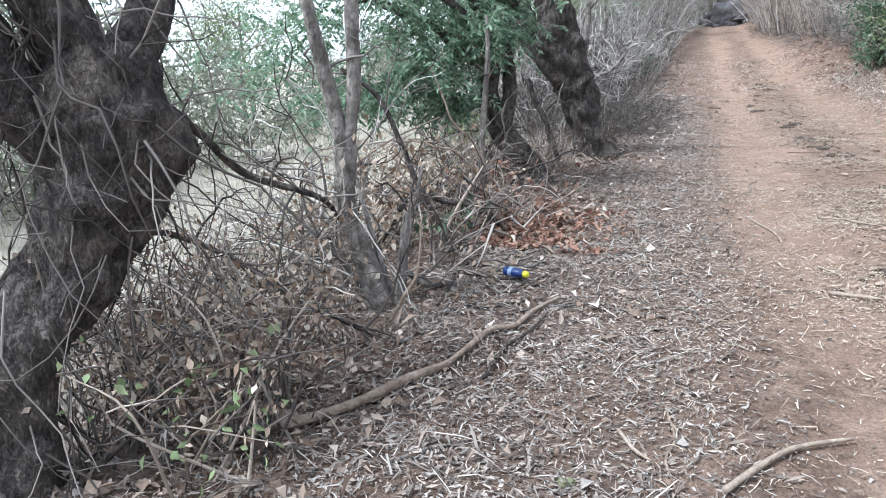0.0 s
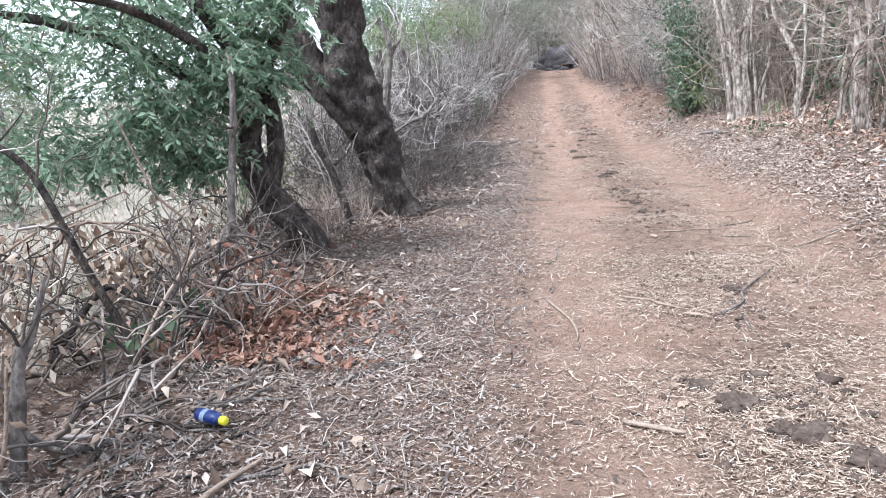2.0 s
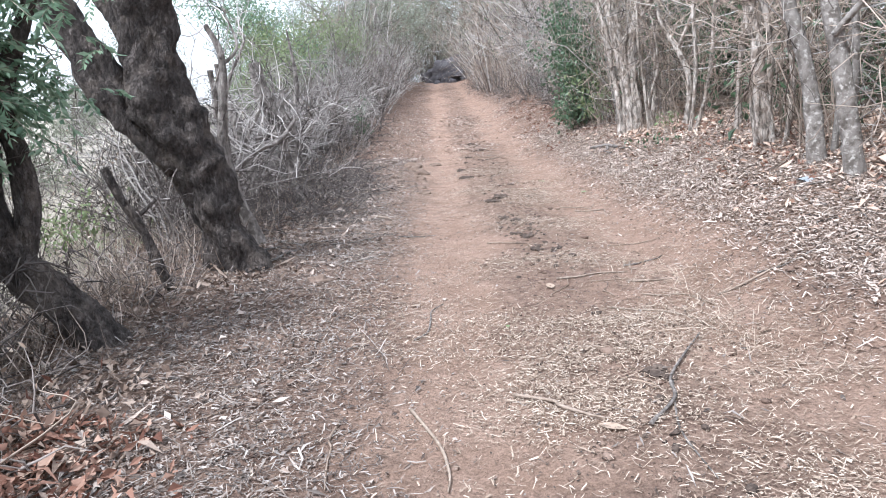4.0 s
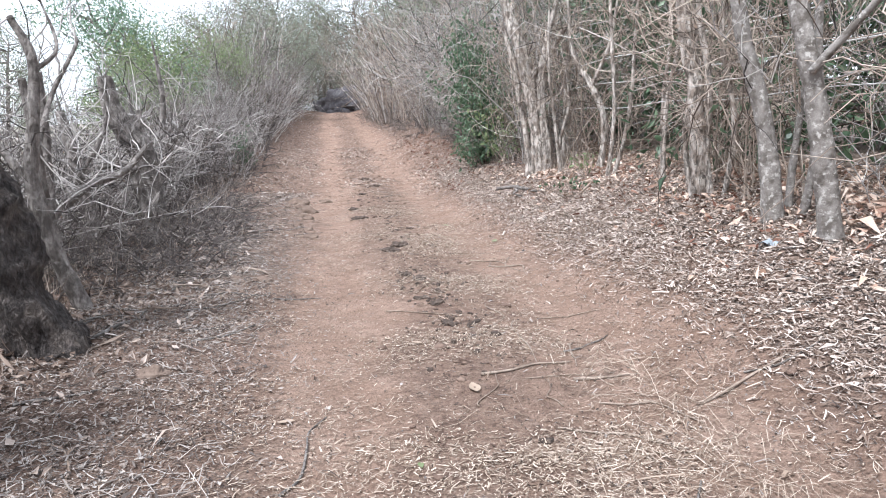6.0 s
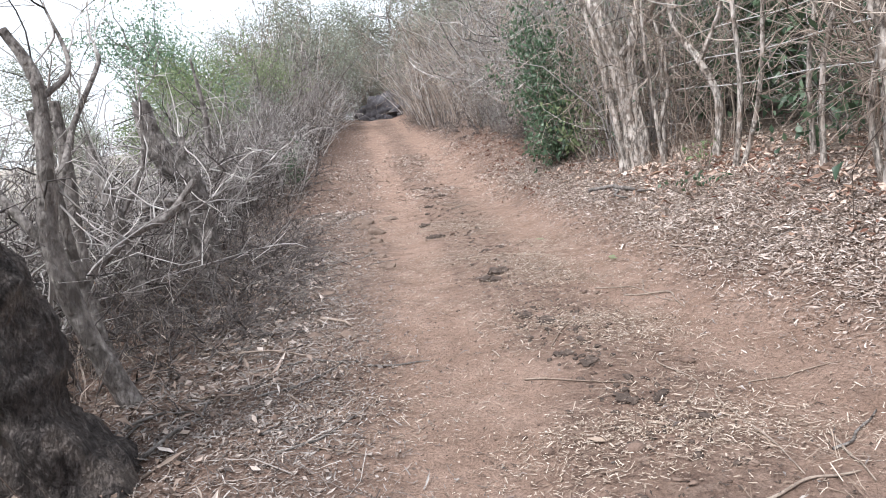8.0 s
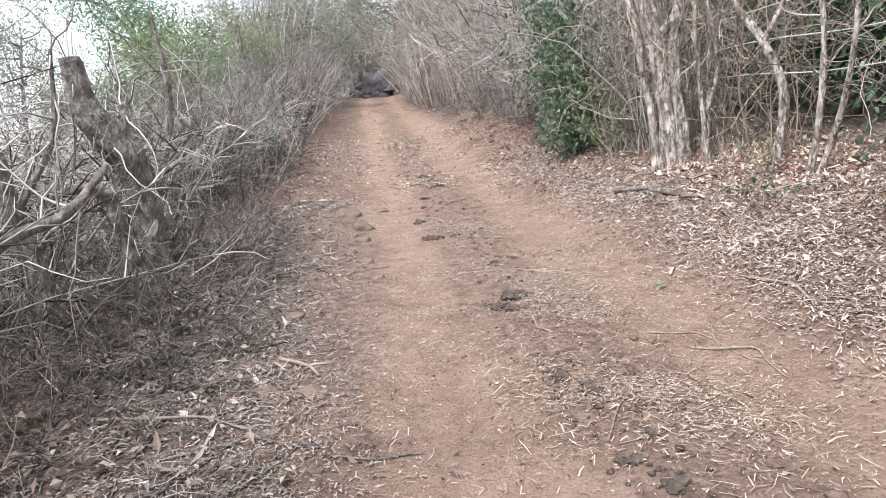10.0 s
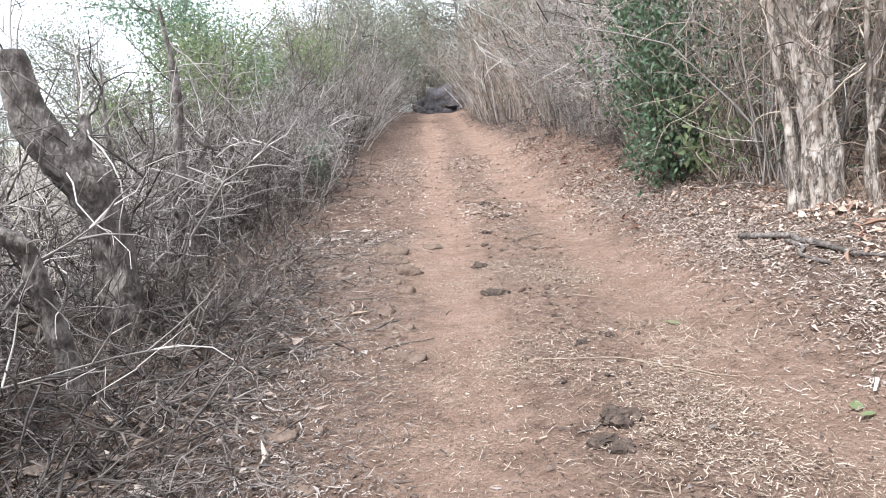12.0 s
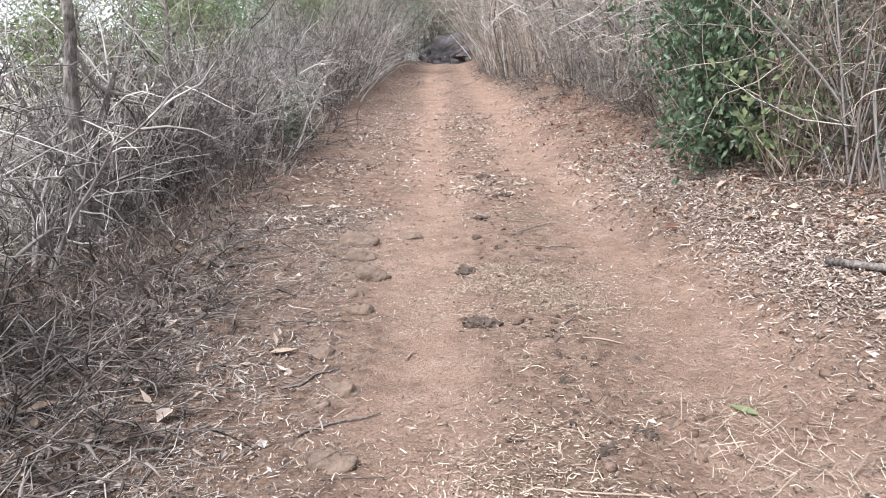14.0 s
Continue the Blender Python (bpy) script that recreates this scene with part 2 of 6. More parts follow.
def ground_material():
    m = bpy.data.materials.new("red_dirt_road")
    m.use_nodes = True
    t = m.node_tree
    b = t.nodes["Principled BSDF"]
    b.inputs["Roughness"].default_value, b.inputs["Specular IOR Level"].default_value = 0.95, 0.12
    co = t.nodes.new("ShaderNodeTexCoord")

    def noise_at(scale, detail=6, rough=0.6):
        n = t.nodes.new("ShaderNodeTexNoise")
        n.inputs["Scale"].default_value, n.inputs["Detail"].default_value, n.inputs["Roughness"].default_value = scale, detail, rough
        t.links.new(co.outputs["Object"], n.inputs["Vector"])
        return n.outputs[0]

    def ramp(value, stops):
        r = t.nodes.new("ShaderNodeValToRGB")
        for i, (p, c) in enumerate(stops):
            e = r.color_ramp.elements[i] if i < 2 else r.color_ramp.elements.new(p)
            e.position, e.color = p, (*c, 1)
        t.links.new(value, r.inputs[0])
        return r.outputs[0]

    def mix(f, a, c):
        n = t.nodes.new("ShaderNodeMix")
        n.data_type = "RGBA"
        t.links.new(f, n.inputs[0]), t.links.new(a, n.inputs[6]), t.links.new(c, n.inputs[7])
        return n.outputs[2]

    dust = ramp(noise_at(2.3, 8, 0.7), [(0.3, (0.245, 0.162, 0.122)), (0.46, (0.30, 0.203, 0.156)), (0.6, (0.35, 0.243, 0.19)), (0.75, (0.42, 0.306, 0.247))])
    soil = ramp(noise_at(9, 8, 0.75), [(0.3, (0.085, 0.055, 0.043)), (0.5, (0.175, 0.118, 0.093)), (0.72, (0.31, 0.232, 0.19))])
    field = ramp(noise_at(3, 8, 0.7), [(0.3, (0.27, 0.24, 0.20)), (0.5, (0.38, 0.34, 0.29)), (0.72, (0.50, 0.455, 0.395))])
    for key in ("bare", "field"):
        a = t.nodes.new("ShaderNodeAttribute")
        a.attribute_name = key
        if key == "bare":
            add = t.nodes.new("ShaderNodeMath")
            add.operation = "MULTIPLY_ADD"
            add.inputs[1].default_value, add.inputs[2].default_value = 3.8, -1.93
            t.links.new(noise_at(7, 10, 0.78), add.inputs[0])
            s = t.nodes.new("ShaderNodeMath")
            s.operation, s.use_clamp = "ADD", True
            t.links.new(a.outputs["Fac"], s.inputs[0]), t.links.new(add.outputs[0], s.inputs[1])
            colour = mix(s.outputs[0], soil, dust)
        else:
            colour = mix(a.outputs["Fac"], colour, field)
    grit = ramp(noise_at(60, 6, 0.8), [(0.3, (0.42, 0.40, 0.39)), (0.5, (0.98, 0.98, 0.98)), (0.72, (1.4, 1.4, 1.4))])
    mul = t.nodes.new("ShaderNodeMix")
    mul.data_type, mul.blend_type = "RGBA", "MULTIPLY"
    mul.inputs[0].default_value = 0.8
    t.links.new(colour, mul.inputs[6]), t.links.new(grit, mul.inputs[7])
    t.links.new(mul.outputs[2], b.inputs["Base Color"])
    bp = t.nodes.new("ShaderNodeBump")
    bp.inputs["Strength"].default_value, bp.inputs["Distance"].default_value = 0.9, 0.05
    t.links.new(noise_at(30, 8, 0.7), bp.inputs["Height"])
    t.links.new(bp.outputs[0], b.inputs["Normal"])
    return m


GROUND = ground_material()

# ---- plan: s runs along the road, n across it to the right ----
ROAD = radians(20.5)
UX, UY, NX, NY = math.sin(ROAD), math.cos(ROAD), math.cos(ROAD), -math.sin(ROAD)


def lattice(x, y, seed=0):
    """Smooth random heights between -1 and 1 over the plane."""
    xi, yi = np.floor(x), np.floor(y)
    fx, fy = x - xi, y - yi
    fx, fy = fx * fx * (3 - 2 * fx), fy * fy * (3 - 2 * fy)

    def h(a, c):
        v = np.sin(a * 127.1 + c * 311.7 + seed * 74.7) * 43758.5453
        return 2 * (v - np.floor(v)) - 1

    return (h(xi, yi) * (1 - fx) + h(xi + 1, yi) * fx) * (1 - fy) + (h(xi, yi + 1) * (1 - fx) + h(xi + 1, yi + 1) * fx) * fy


def ground_height(s, n):
    s, n = np.asarray(s, float), np.asarray(n, float)
    z = np.interp(s, [-5, 0, 8, 17, 20, 24, 60, 64, 72], [0.0, 0.02, 0.11, 0.12, 0.24, 0.50, 3.0, 3.2, 3.25])
    z = z + np.interp(n, [-40, -8, -4, -2, -1.2, -0.6, -0.1, 0.45, 0.75, 1.05, 1.5, 2.0, 2.45, 2.75, 3.1, 3.4, 3.7, 4.0, 4.4, 5, 8, 30],
                      [-0.6, -0.25, 0.0, 0.14, 0.12, 0.06, 0.02, -0.01, -0.035, -0.005, 0.02, 0.0, -0.03, 0.03, 0.20, 0.31, 0.42, 0.53, 0.67, 0.80, 0.95, 1.2])
    off = np.clip(np.maximum(-n - 0.2, n - 2.7), 0, 1)
    z = z + (0.006 + 0.024 * off) * (s < 20) * lattice(s * 1.1 + n * 0.6, n * 1.1 - s * 0.6, 1) + (0.005 + 0.015 * off) * lattice(s * 2.9 + n * 2.3, n * 2.9 - s * 2.3, 2) * (s < 18.5) + 0.0025 * lattice(s * 7 - n * 6, n * 7 + s * 6, 3) * (s < 18)
    return z


def W(s, n, h=0.0):
    return Vector((s * UX + n * NX, s * UY + n * NY, float(ground_height(s, n)) + h))


def P(s, n, z):
    return Vector((s * UX + n * NX, s * UY + n * NY, z))


# ---- mesh helpers ----
def mesh_data(name, verts, faces, material, smooth=True):
    """One mesh from an array of corners and an array of faces with equally many corners each."""
    verts, faces = np.asarray(verts, np.float32), np.asarray(faces, np.int32)
    me = bpy.data.meshes.new(name)
    me.vertices.add(len(verts))
    me.vertices.foreach_set("co", verts.ravel())
    k = faces.shape[1]
    me.loops.add(faces.size)
    me.loops.foreach_set("vertex_index", faces.ravel())
    me.polygons.add(len(faces))
    me.polygons.foreach_set("loop_start", np.arange(0, faces.size, k, dtype=np.int32))
    me.polygons.foreach_set("use_smooth", np.full(len(faces), smooth))
    me.update(calc_edges=True)
    me.validate()
    me.materials.append(material)
    return me


def thing(name, where, label, category, group="", kind=""):
    ob = new(name)
    ob.empty_display_size = 0.1
    ob.matrix_basis = where if isinstance(where, Matrix) else Matrix.Translation(where)
    return tagged(ob, label, category, group, kind)


def child(name, data, parent, label=""):
    ob = new(name, data)
    ob.parent = parent
    return tagged(ob, label)


class Mass:
    """Collects tubes or leaves, and becomes one mesh."""

    def __init__(self):
        self.v, self.f, self.count = [], [], 0

    def tube(self, pts, r0, r1, sides=3, power=1.0):
        pts = np.asarray(pts, float)
        k = len(pts)
        tan = np.gradient(pts, axis=0)
        tan /= np.linalg.norm(tan, axis=1, keepdims=True) + 1e-9
        ref = np.array([0.31, 0.17, 0.94]) if abs(tan[0, 2]) < 0.8 else np.array([0.94, 0.31, 0.12])
        a = np.cross(tan, ref)
        a /= np.linalg.norm(a, axis=1, keepdims=True) + 1e-9
        c = np.cross(tan, a)
        rad = (r0 + (r1 - r0) * np.linspace(0, 1, k) ** power) if np.isscalar(r0) else np.asarray(r0)
        ang = np.arange(sides) * 2 * math.pi / sides
        ring = pts[:, None] + rad[:, None, None] * (a[:, None] * np.cos(ang)[None, :, None] + c[:, None] * np.sin(ang)[None, :, None])
        i = np.arange(k - 1)[:, None] * sides + np.arange(sides)[None]
        j = np.arange(k - 1)[:, None] * sides + (np.arange(sides)[None] + 1) % sides
        self.v.append(ring.reshape(-1, 3))
        self.f.append(np.stack([i, j, j + sides, i + sides], -1).reshape(-1, 4) + self.count)
        self.count += k * sides

    def leaves(self, at, along, length, width, rng, curl=0.25, plain=False):
        """Folded leaves: two halves that meet in a midrib, bent along it."""
        at, along = np.asarray(at, float), np.asarray(along, float)
        m = len(at)
        along = along / (np.linalg.norm(along, axis=1, keepdims=True) + 1e-9)
        side = np.cross(along, rng.normal(size=(m, 3)))
        side /= np.linalg.norm(side, axis=1, keepdims=True) + 1e-9
        up = np.cross(side, along)
        L, w = (length * rng.uniform(0.6, 1.25, m))[:, None], (width * rng.uniform(0.6, 1.25, m))[:, None]
        bend = (curl * rng.normal(size=m))[:, None]
        mid = at + along * L * 0.45 + up * L * bend * 0.5
        if plain:
            v = np.stack([at, mid + side * w * 0.5 + up * w * 0.2, at + along * L, mid - side * w * 0.5 + up * w * 0.2], 1).reshape(-1, 3)
            b = np.arange(m)[:, None] * 4 + self.count
            self.v.append(v)
            self.f.append(np.concatenate([np.concatenate([b, b + 1, b + 2, b + 2], 1), np.concatenate([b, b + 2, b + 3, b + 3], 1)]))
            self.count += 4 * m
            return
        v = np.stack([at, mid + side * w * 0.5 + up * w * 0.22, at + along * L + up * L * bend * -0.2, mid - side * w * 0.5 + up * w * 0.22, mid], 1).reshape(-1, 3)
        b = np.arange(m)[:, None] * 5 + self.count
        self.v.append(v)
        self.f.append(np.concatenate([np.concatenate([b, b + 4, b + 1, b + 1], 1), np.concatenate([b + 1, b + 4, b + 2, b + 2], 1), np.concatenate([b + 2, b + 4, b + 3, b + 3], 1), np.concatenate([b + 3, b + 4, b, b], 1)]))
        self.count += 5 * m

    def data(self, name, material, smooth=True):
        v, f = np.concatenate(self.v), np.concatenate(self.f)
        if (f[:, 2] == f[:, 3]).all():
            f = f[:, :3]
        return mesh_data(name, v, f, material, smooth)


def wander(rng, p, d, length, k, sway=0.3, pull=0.0):
    """A growing line: k steps from p along d, swaying, pulled up or down."""
    pts, p, d = [np.array(p, float)], np.array(p, float), np.array(d, float)
    for _ in range(k):
        d = d + rng.normal(size=3) * sway
        d[2] += pull
        d /= np.linalg.norm(d)
        p = p + d * length / k
        pts.append(p)
    return np.array(pts)


def at_fraction(pts, f):
    x = f * (len(pts) - 1)
    i = min(int(x), len(pts) - 2)
    d = pts[i + 1] - pts[i]
    return pts[i] + d * (x - i), d / (np.linalg.norm(d) + 1e-9)


def curve_through(points, rings):
    """A smooth line through a few points."""
    p = np.array([tuple(q) for q in points], float)
    p = np.vstack([2 * p[0] - p[1], p, 2 * p[-1] - p[-2]])
    out = []
    for u in np.linspace(0, len(p) - 3 - 1e-6, rings):
        i = int(u)
        f = u - i
        a, b, c, d = p[i:i + 4]
        out.append(0.5 * (2 * b + (c - a) * f + (2 * a - 5 * b + 4 * c - d) * f * f + (3 * b - a - 3 * c + d) * f ** 3))
    return np.array(out)


def bole(points, radii, seed, sides=16, rings=44, gnarl=0.18, flare=0.35, lobes=3, ridge=0.0):
    """A trunk or limb: swelling, fluted and knotty, flared at the foot. Returns corners, faces and its middle line."""
    mid = curve_through(points, rings)
    rad = np.interp(np.linspace(0, 1, rings), np.linspace(0, 1, len(radii)), radii)
    u = np.linspace(0, 1, rings)
    rad = rad * (1 + flare * np.exp(-u * 14))
    m = Mass()
    m.tube(mid, rad, None, sides)
    v = m.v[0].reshape(rings, sides, 3)
    for i in range(rings):
        for j in range(sides):
            off = v[i, j] - mid[i]
            q = Vector(v[i, j] * 4.0) + Vector((seed * 7.3, seed * 3.1, 0))
            k = gnarl * (noise.noise(q) + 0.6 * noise.noise(q * 2.3) + 0.35 * noise.noise(q * 5.0))
            k += gnarl * 0.45 * math.sin(lobes * 2 * math.pi * j / sides + u[i] * 5 + seed)
            if ridge:
                a = 2 * math.pi * j / sides + 0.5 * noise.noise(Vector((u[i] * 6, seed, 0)))
                crack = abs(noise.noise(Vector((math.cos(a) * 2.6 + seed, math.sin(a) * 2.6, mid[i][2] * 1.1))))
                k -= ridge * max(0.0, 1 - 7 * crack)
            v[i, j] = mid[i] + off * (1 + k)
    verts = np.vstack([v.reshape(-1, 3), mid[:1], mid[-1:] + (mid[-1:] - mid[-2:-1]) * 0.25])
    f = m.f[0].tolist()
    e = (rings - 1) * sides
    f += [[(j + 1) % sides, j, rings * sides, rings * sides] for j in range(sides)]
    f += [[e + j, e + (j + 1) % sides, rings * sides + 1, rings * sides + 1] for j in range(sides)]
    return verts, f, mid


def from_lists(name, verts, faces, material):
    me = bpy.data.meshes.new(name)
    me.from_pydata([tuple(v) for v in verts], [], [tuple(dict.fromkeys(q)) for q in faces])
    me.polygons.foreach_set("use_smooth", np.full(len(me.polygons), True))
    me.update()
    me.materials.append(material)
    return me

# ---- ground: one sheet to the horizon ----
def stretch_axis(lo, hi, step, reach):
    mid = list(np.arange(lo, hi + 1e-6, step))
    out, d, x = [], step, hi
    while x < reach:
        d *= 1.16
        x += d
        out.append(x)
    back, d, x = [], step, lo
    while x > -reach:
        d *= 1.16
        x -= d
        back.append(x)
    return np.array(back[::-1] + mid + out)


def build_ground():
    sv, nv = stretch_axis(-0.5, 17.5, 0.07, 900), stretch_axis(-2.2, 4.8, 0.058, 900)
    sv = np.concatenate([sv[sv < 17.6], np.arange(17.7, 62, 0.25), sv[sv > 62]])
    S, Nn = np.meshgrid(sv, nv, indexing="ij")
    Z = ground_height(S, Nn)
    X, Y = S * UX + Nn * NX, S * UY + Nn * NY
    a, b = S.shape
    idx = np.arange(a * b).reshape(a, b)
    faces = np.stack([idx[:-1, :-1], idx[:-1, 1:], idx[1:, 1:], idx[1:, :-1]], -1).reshape(-1, 4)[:, ::-1]
    me = mesh_data("ground", np.stack([X, Y, Z], -1).reshape(-1, 3), faces, GROUND)
    wob = 0.26 * lattice(S * 0.7, Nn * 0.7, 5) + 0.14 * lattice(S * 2.5, Nn * 2.5, 6)
    bare = np.interp(Nn + wob, [-1.2, -0.6, 0.2, 0.55, 0.9, 1.2, 1.8, 2.2, 2.75, 3.05, 3.4], [0.05, 0.1, 0.32, 1.0, 1.0, 0.36, 0.36, 1.0, 0.85, 0.4, 0.1])
    field = np.interp(Nn + 2 * wob - np.interp(S, [9, 11.5], [1.5, 0.0]), [-5.0, -3.6], [1, 0]) + np.interp(Nn + 2 * wob, [3.3, 4.2], [0, 0.3]) * np.interp(S, [17, 24], [1, 0.15])
    for key, value in (("bare", bare), ("field", field)):
        at = me.attributes.new(key, "FLOAT", "POINT")
        at.data.foreach_set("value", value.astype(np.float32).ravel())
    return tagged(new("ground", me), "reddish-brown dirt lane with two dusty wheel tracks", "dirt road", kind="structure")


build_ground()


# ---- shrubs and trees: kinds ----
def shrub_meshes(seed, height, spread, stems, twigs, fine, arch=0.08, upright=0.5, leaves=0, leaf=0.035, twig_material=TWIG_GREY, leaf_material=LEAF_DRY, stem_r=0.016, foot=0.35, droop=0.0, vines=0, joined=False, thick=1.0):
    """Meshes of a leafless thicket shrub: single stems, a tangle of side twigs and vines, the few dry leaves left."""
    rng = np.random.default_rng(seed)
    tw, lf, every = Mass(), Mass(), Mass()
    lines, ends, made = [], [], []
    for i in range(stems):
        a = rng.uniform(0, 2 * math.pi)
        q = foot * math.sqrt(rng.uniform())
        out = spread * rng.uniform(0.2, 1.0)
        d = np.array([math.cos(a) * out, math.sin(a) * out, upright + 0.5 * rng.uniform()])
        line = wander(rng, (math.cos(a) * q, math.sin(a) * q, -0.08), d / np.linalg.norm(d), height * rng.uniform(0.55, 1.12), 9, 0.14, -arch * rng.uniform(0, 1.6))
        st = every if joined else Mass()
        st.tube(line, stem_r * rng.uniform(0.4, 1.3), 0.003, 7 if stem_r > 0.03 else 4, 0.8)
        if not joined:
            made.append(("stem", st.data("stem", twig_material), ""))
        lines.append(line)
    for i in range(twigs):
        line = lines[rng.integers(len(lines))]
        p, d = at_fraction(line, rng.uniform(0.08, 0.97))
        e = d * 0.6 + rng.normal(size=3) * 0.6
        sub = wander(rng, p, e / np.linalg.norm(e), height * rng.uniform(0.1, 0.34), 3, 0.3, 0.03 - droop * rng.uniform(0, 1))
        tw.tube(sub, rng.uniform(0.0035, 0.0095) * thick, 0.002, 3)
        ends.append(sub)
    for i in range(vines):
        p, d = at_fraction(lines[rng.integers(len(lines))], rng.uniform(0.3, 0.9))
        e = rng.normal(size=3)
        sub = wander(rng, p, e / np.linalg.norm(e), rng.uniform(0.8, 2.0) * min(1.0, height / 2.6), 9, 0.38, -0.06)
        tw.tube(sub, rng.uniform(0.004, 0.009), 0.003, 3)
    for i in range(fine):
        p, d = at_fraction(ends[rng.integers(len(ends))], rng.uniform(0.2, 1.0))
        e = d * 0.5 + rng.normal(size=3) * 0.7
        sub = wander(rng, p, e / np.linalg.norm(e), rng.uniform(0.12, 0.36), 1, 0.3, -droop * 0.5)
        tw.tube(sub, rng.uniform(0.0024, 0.005), 0.0016, 3)
    if joined:
        made.append(("stem_mass", every.data("stem_mass", twig_material), "stuff"))
    made.append(("twig_tangle", tw.data("twig_tangle", twig_material), "stuff"))
    if leaves:
        at, al = [], []
        for i in range(leaves):
            p, d = at_fraction(ends[rng.integers(len(ends))], rng.uniform(0.3, 1.0))
            at.append(p + rng.normal(size=3) * 0.01)
            al.append(d * 0.4 + rng.normal(size=3) * 0.6 - np.array([0, 0, 0.4]))
        lf.leaves(at, al, leaf, leaf * 0.5, rng, 0.4)
        made.append(("withered_foliage", lf.data("withered_foliage", leaf_material), "stuff"))
    return made


def plant(made, name, where, turn, size, label, category, group=""):
    ob = thing(name, Matrix.Translation(where) @ pose(0, 0, 0, 0, 0, turn), label, category, group)
    ob.scale = (size, size, size) if np.isscalar(size) else size
    for part_name, data, kind in made:
        tagged(child(part_name, data, ob), kind=kind)
    return ob


def crown_meshes(seed, height, radius, trunk_r, clumps, per_clump, leaf, leaf_material, bark=BARK_GREY, low=0.35, flat=0.75, width=0.42, puff=0.13):
    """Meshes of a leafy tree: tapered trunk, limbs, and leaves in uneven clumps at the limbs' ends."""
    rng = np.random.default_rng(seed)
    tr, lb, lf = Mass(), Mass(), Mass()
    trunk = wander(rng, (0, 0, -0.1), (rng.normal() * 0.08, rng.normal() * 0.08, 1), height * 0.8, 9, 0.07)
    tr.tube(trunk, trunk_r, trunk_r * 0.25, 9)
    at, al = [], []
    for i in range(clumps):
        p, d = at_fraction(trunk, rng.uniform(low, 1.0))
        a = rng.uniform(0, 2 * math.pi)
        e = np.array([math.cos(a), math.sin(a), rng.uniform(-0.1, flat)])
        limb = wander(rng, p, e / np.linalg.norm(e), radius * rng.uniform(0.4, 1.1), 6, 0.2, 0.04)
        lb.tube(limb, trunk_r * 0.25, 0.006, 5)
        for j in range(3):
            q, dd = at_fraction(limb, rng.uniform(0.4, 1.0))
            sub = wander(rng, q, dd + rng.normal(size=3) * 0.5, radius * 0.35, 4, 0.3)
            lb.tube(sub, 0.012, 0.003, 3)
            f = rng.uniform(0, 1, per_clump // 3)
            base = np.array([at_fraction(sub, x)[0] for x in f])
            at.append(base + rng.normal(size=(len(f), 3)) * radius * puff)
            al.append(rng.normal(size=(len(f), 3)) * 0.6 + dd * 0.3 - np.array([0, 0, 0.45]))
    lf.leaves(np.concatenate(at), np.concatenate(al), leaf, leaf * width, rng, 0.2, True)
    return [("trunk", tr.data("trunk", bark), ""), ("branchwork", lb.data("branchwork", bark), "stuff"), ("crown", lf.data("crown", leaf_material), "")]


GREY_KINDS, TAN_KINDS = (TWIG_GREY, TWIG_GREY, TWIG_DARK, TWIG_GREY), (TWIG_TAN, TWIG_GREY, TWIG_TAN, TWIG_GREY)
HEDGE_LEFT = [shrub_meshes(20 + i, 2.6, 0.7, 22, 320, 620, arch=0.07, upright=0.75, leaves=120, droop=0.06, vines=35, stem_r=0.02, twig_material=GREY_KINDS[i]) for i in range(4)]
HEDGE_LEFT_FAR = [shrub_meshes(30 + i, 2.9, 0.7, 18, 130, 150, arch=0.06, upright=0.8, leaves=160, leaf=0.06, droop=0.05, twig_material=GREY_KINDS[i], joined=True) for i in range(4)]
HEDGE_RIGHT = [shrub_meshes(40 + i, 4.0, 0.30, 36, 300, 430, arch=0.025, upright=1.1, leaves=460, leaf=0.06, foot=0.75, droop=0.03, vines=28, stem_r=0.013, twig_material=TAN_KINDS[i], leaf_material=(LEAF_DRY, LEAF_DULL, LEAF_DRY, LEAF_DEEP)[i]) for i in range(4)]
HEDGE_RIGHT_FAR = [shrub_meshes(50 + i, 4.6, 0.34, 22, 130, 110, arch=0.03, upright=1.1, leaves=380, leaf=0.062, foot=0.6, droop=0.05, vines=20, twig_material=TAN_KINDS[i], joined=True) for i in range(4)]
BRUSH_LOW = [shrub_meshes(60 + i, 1.15, 1.0, 14, 135, 95, arch=0.13, upright=0.4, leaves=(0, 110, 330)[i], leaf=0.05, droop=0.06, stem_r=0.017, thick=1.4, vines=16, twig_material=(TWIG_DARK, TWIG_BROWN, TWIG_BROWN)[i]) for i in range(3)]
STOUT = [shrub_meshes(70 + i, 2.1, 0.75, 7, 46, 60, arch=0.09, upright=0.8, droop=0.05, stem_r=0.025, thick=1.5, vines=8, twig_material=(TWIG_GREY, TWIG_DARK, TWIG_GREY)[i]) for i in range(3)]
HEDGE_TALL = [shrub_meshes(90 + i, 3.7, 0.34, 26, 300, 420, arch=0.03, upright=1.0, leaves=150, leaf=0.05, foot=0.6, droop=0.0, stem_r=0.012, vines=8, twig_material=(TWIG_GREY, TWIG_BROWN, TWIG_GREY)[i], leaf_material=(LEAF_DULL, LEAF_DRY, LEAF_LIME)[i], joined=True) for i in range(3)]
SAPLINGS = [shrub_meshes(80 + i, 3.6, 0.30, 9, 90, 150, arch=0.03, upright=1.0, leaves=60, leaf=0.05, foot=0.4, stem_r=0.012, vines=46, twig_material=(TWIG_TAN, TWIG_GREY, TWIG_TAN)[i]) for i in range(3)]
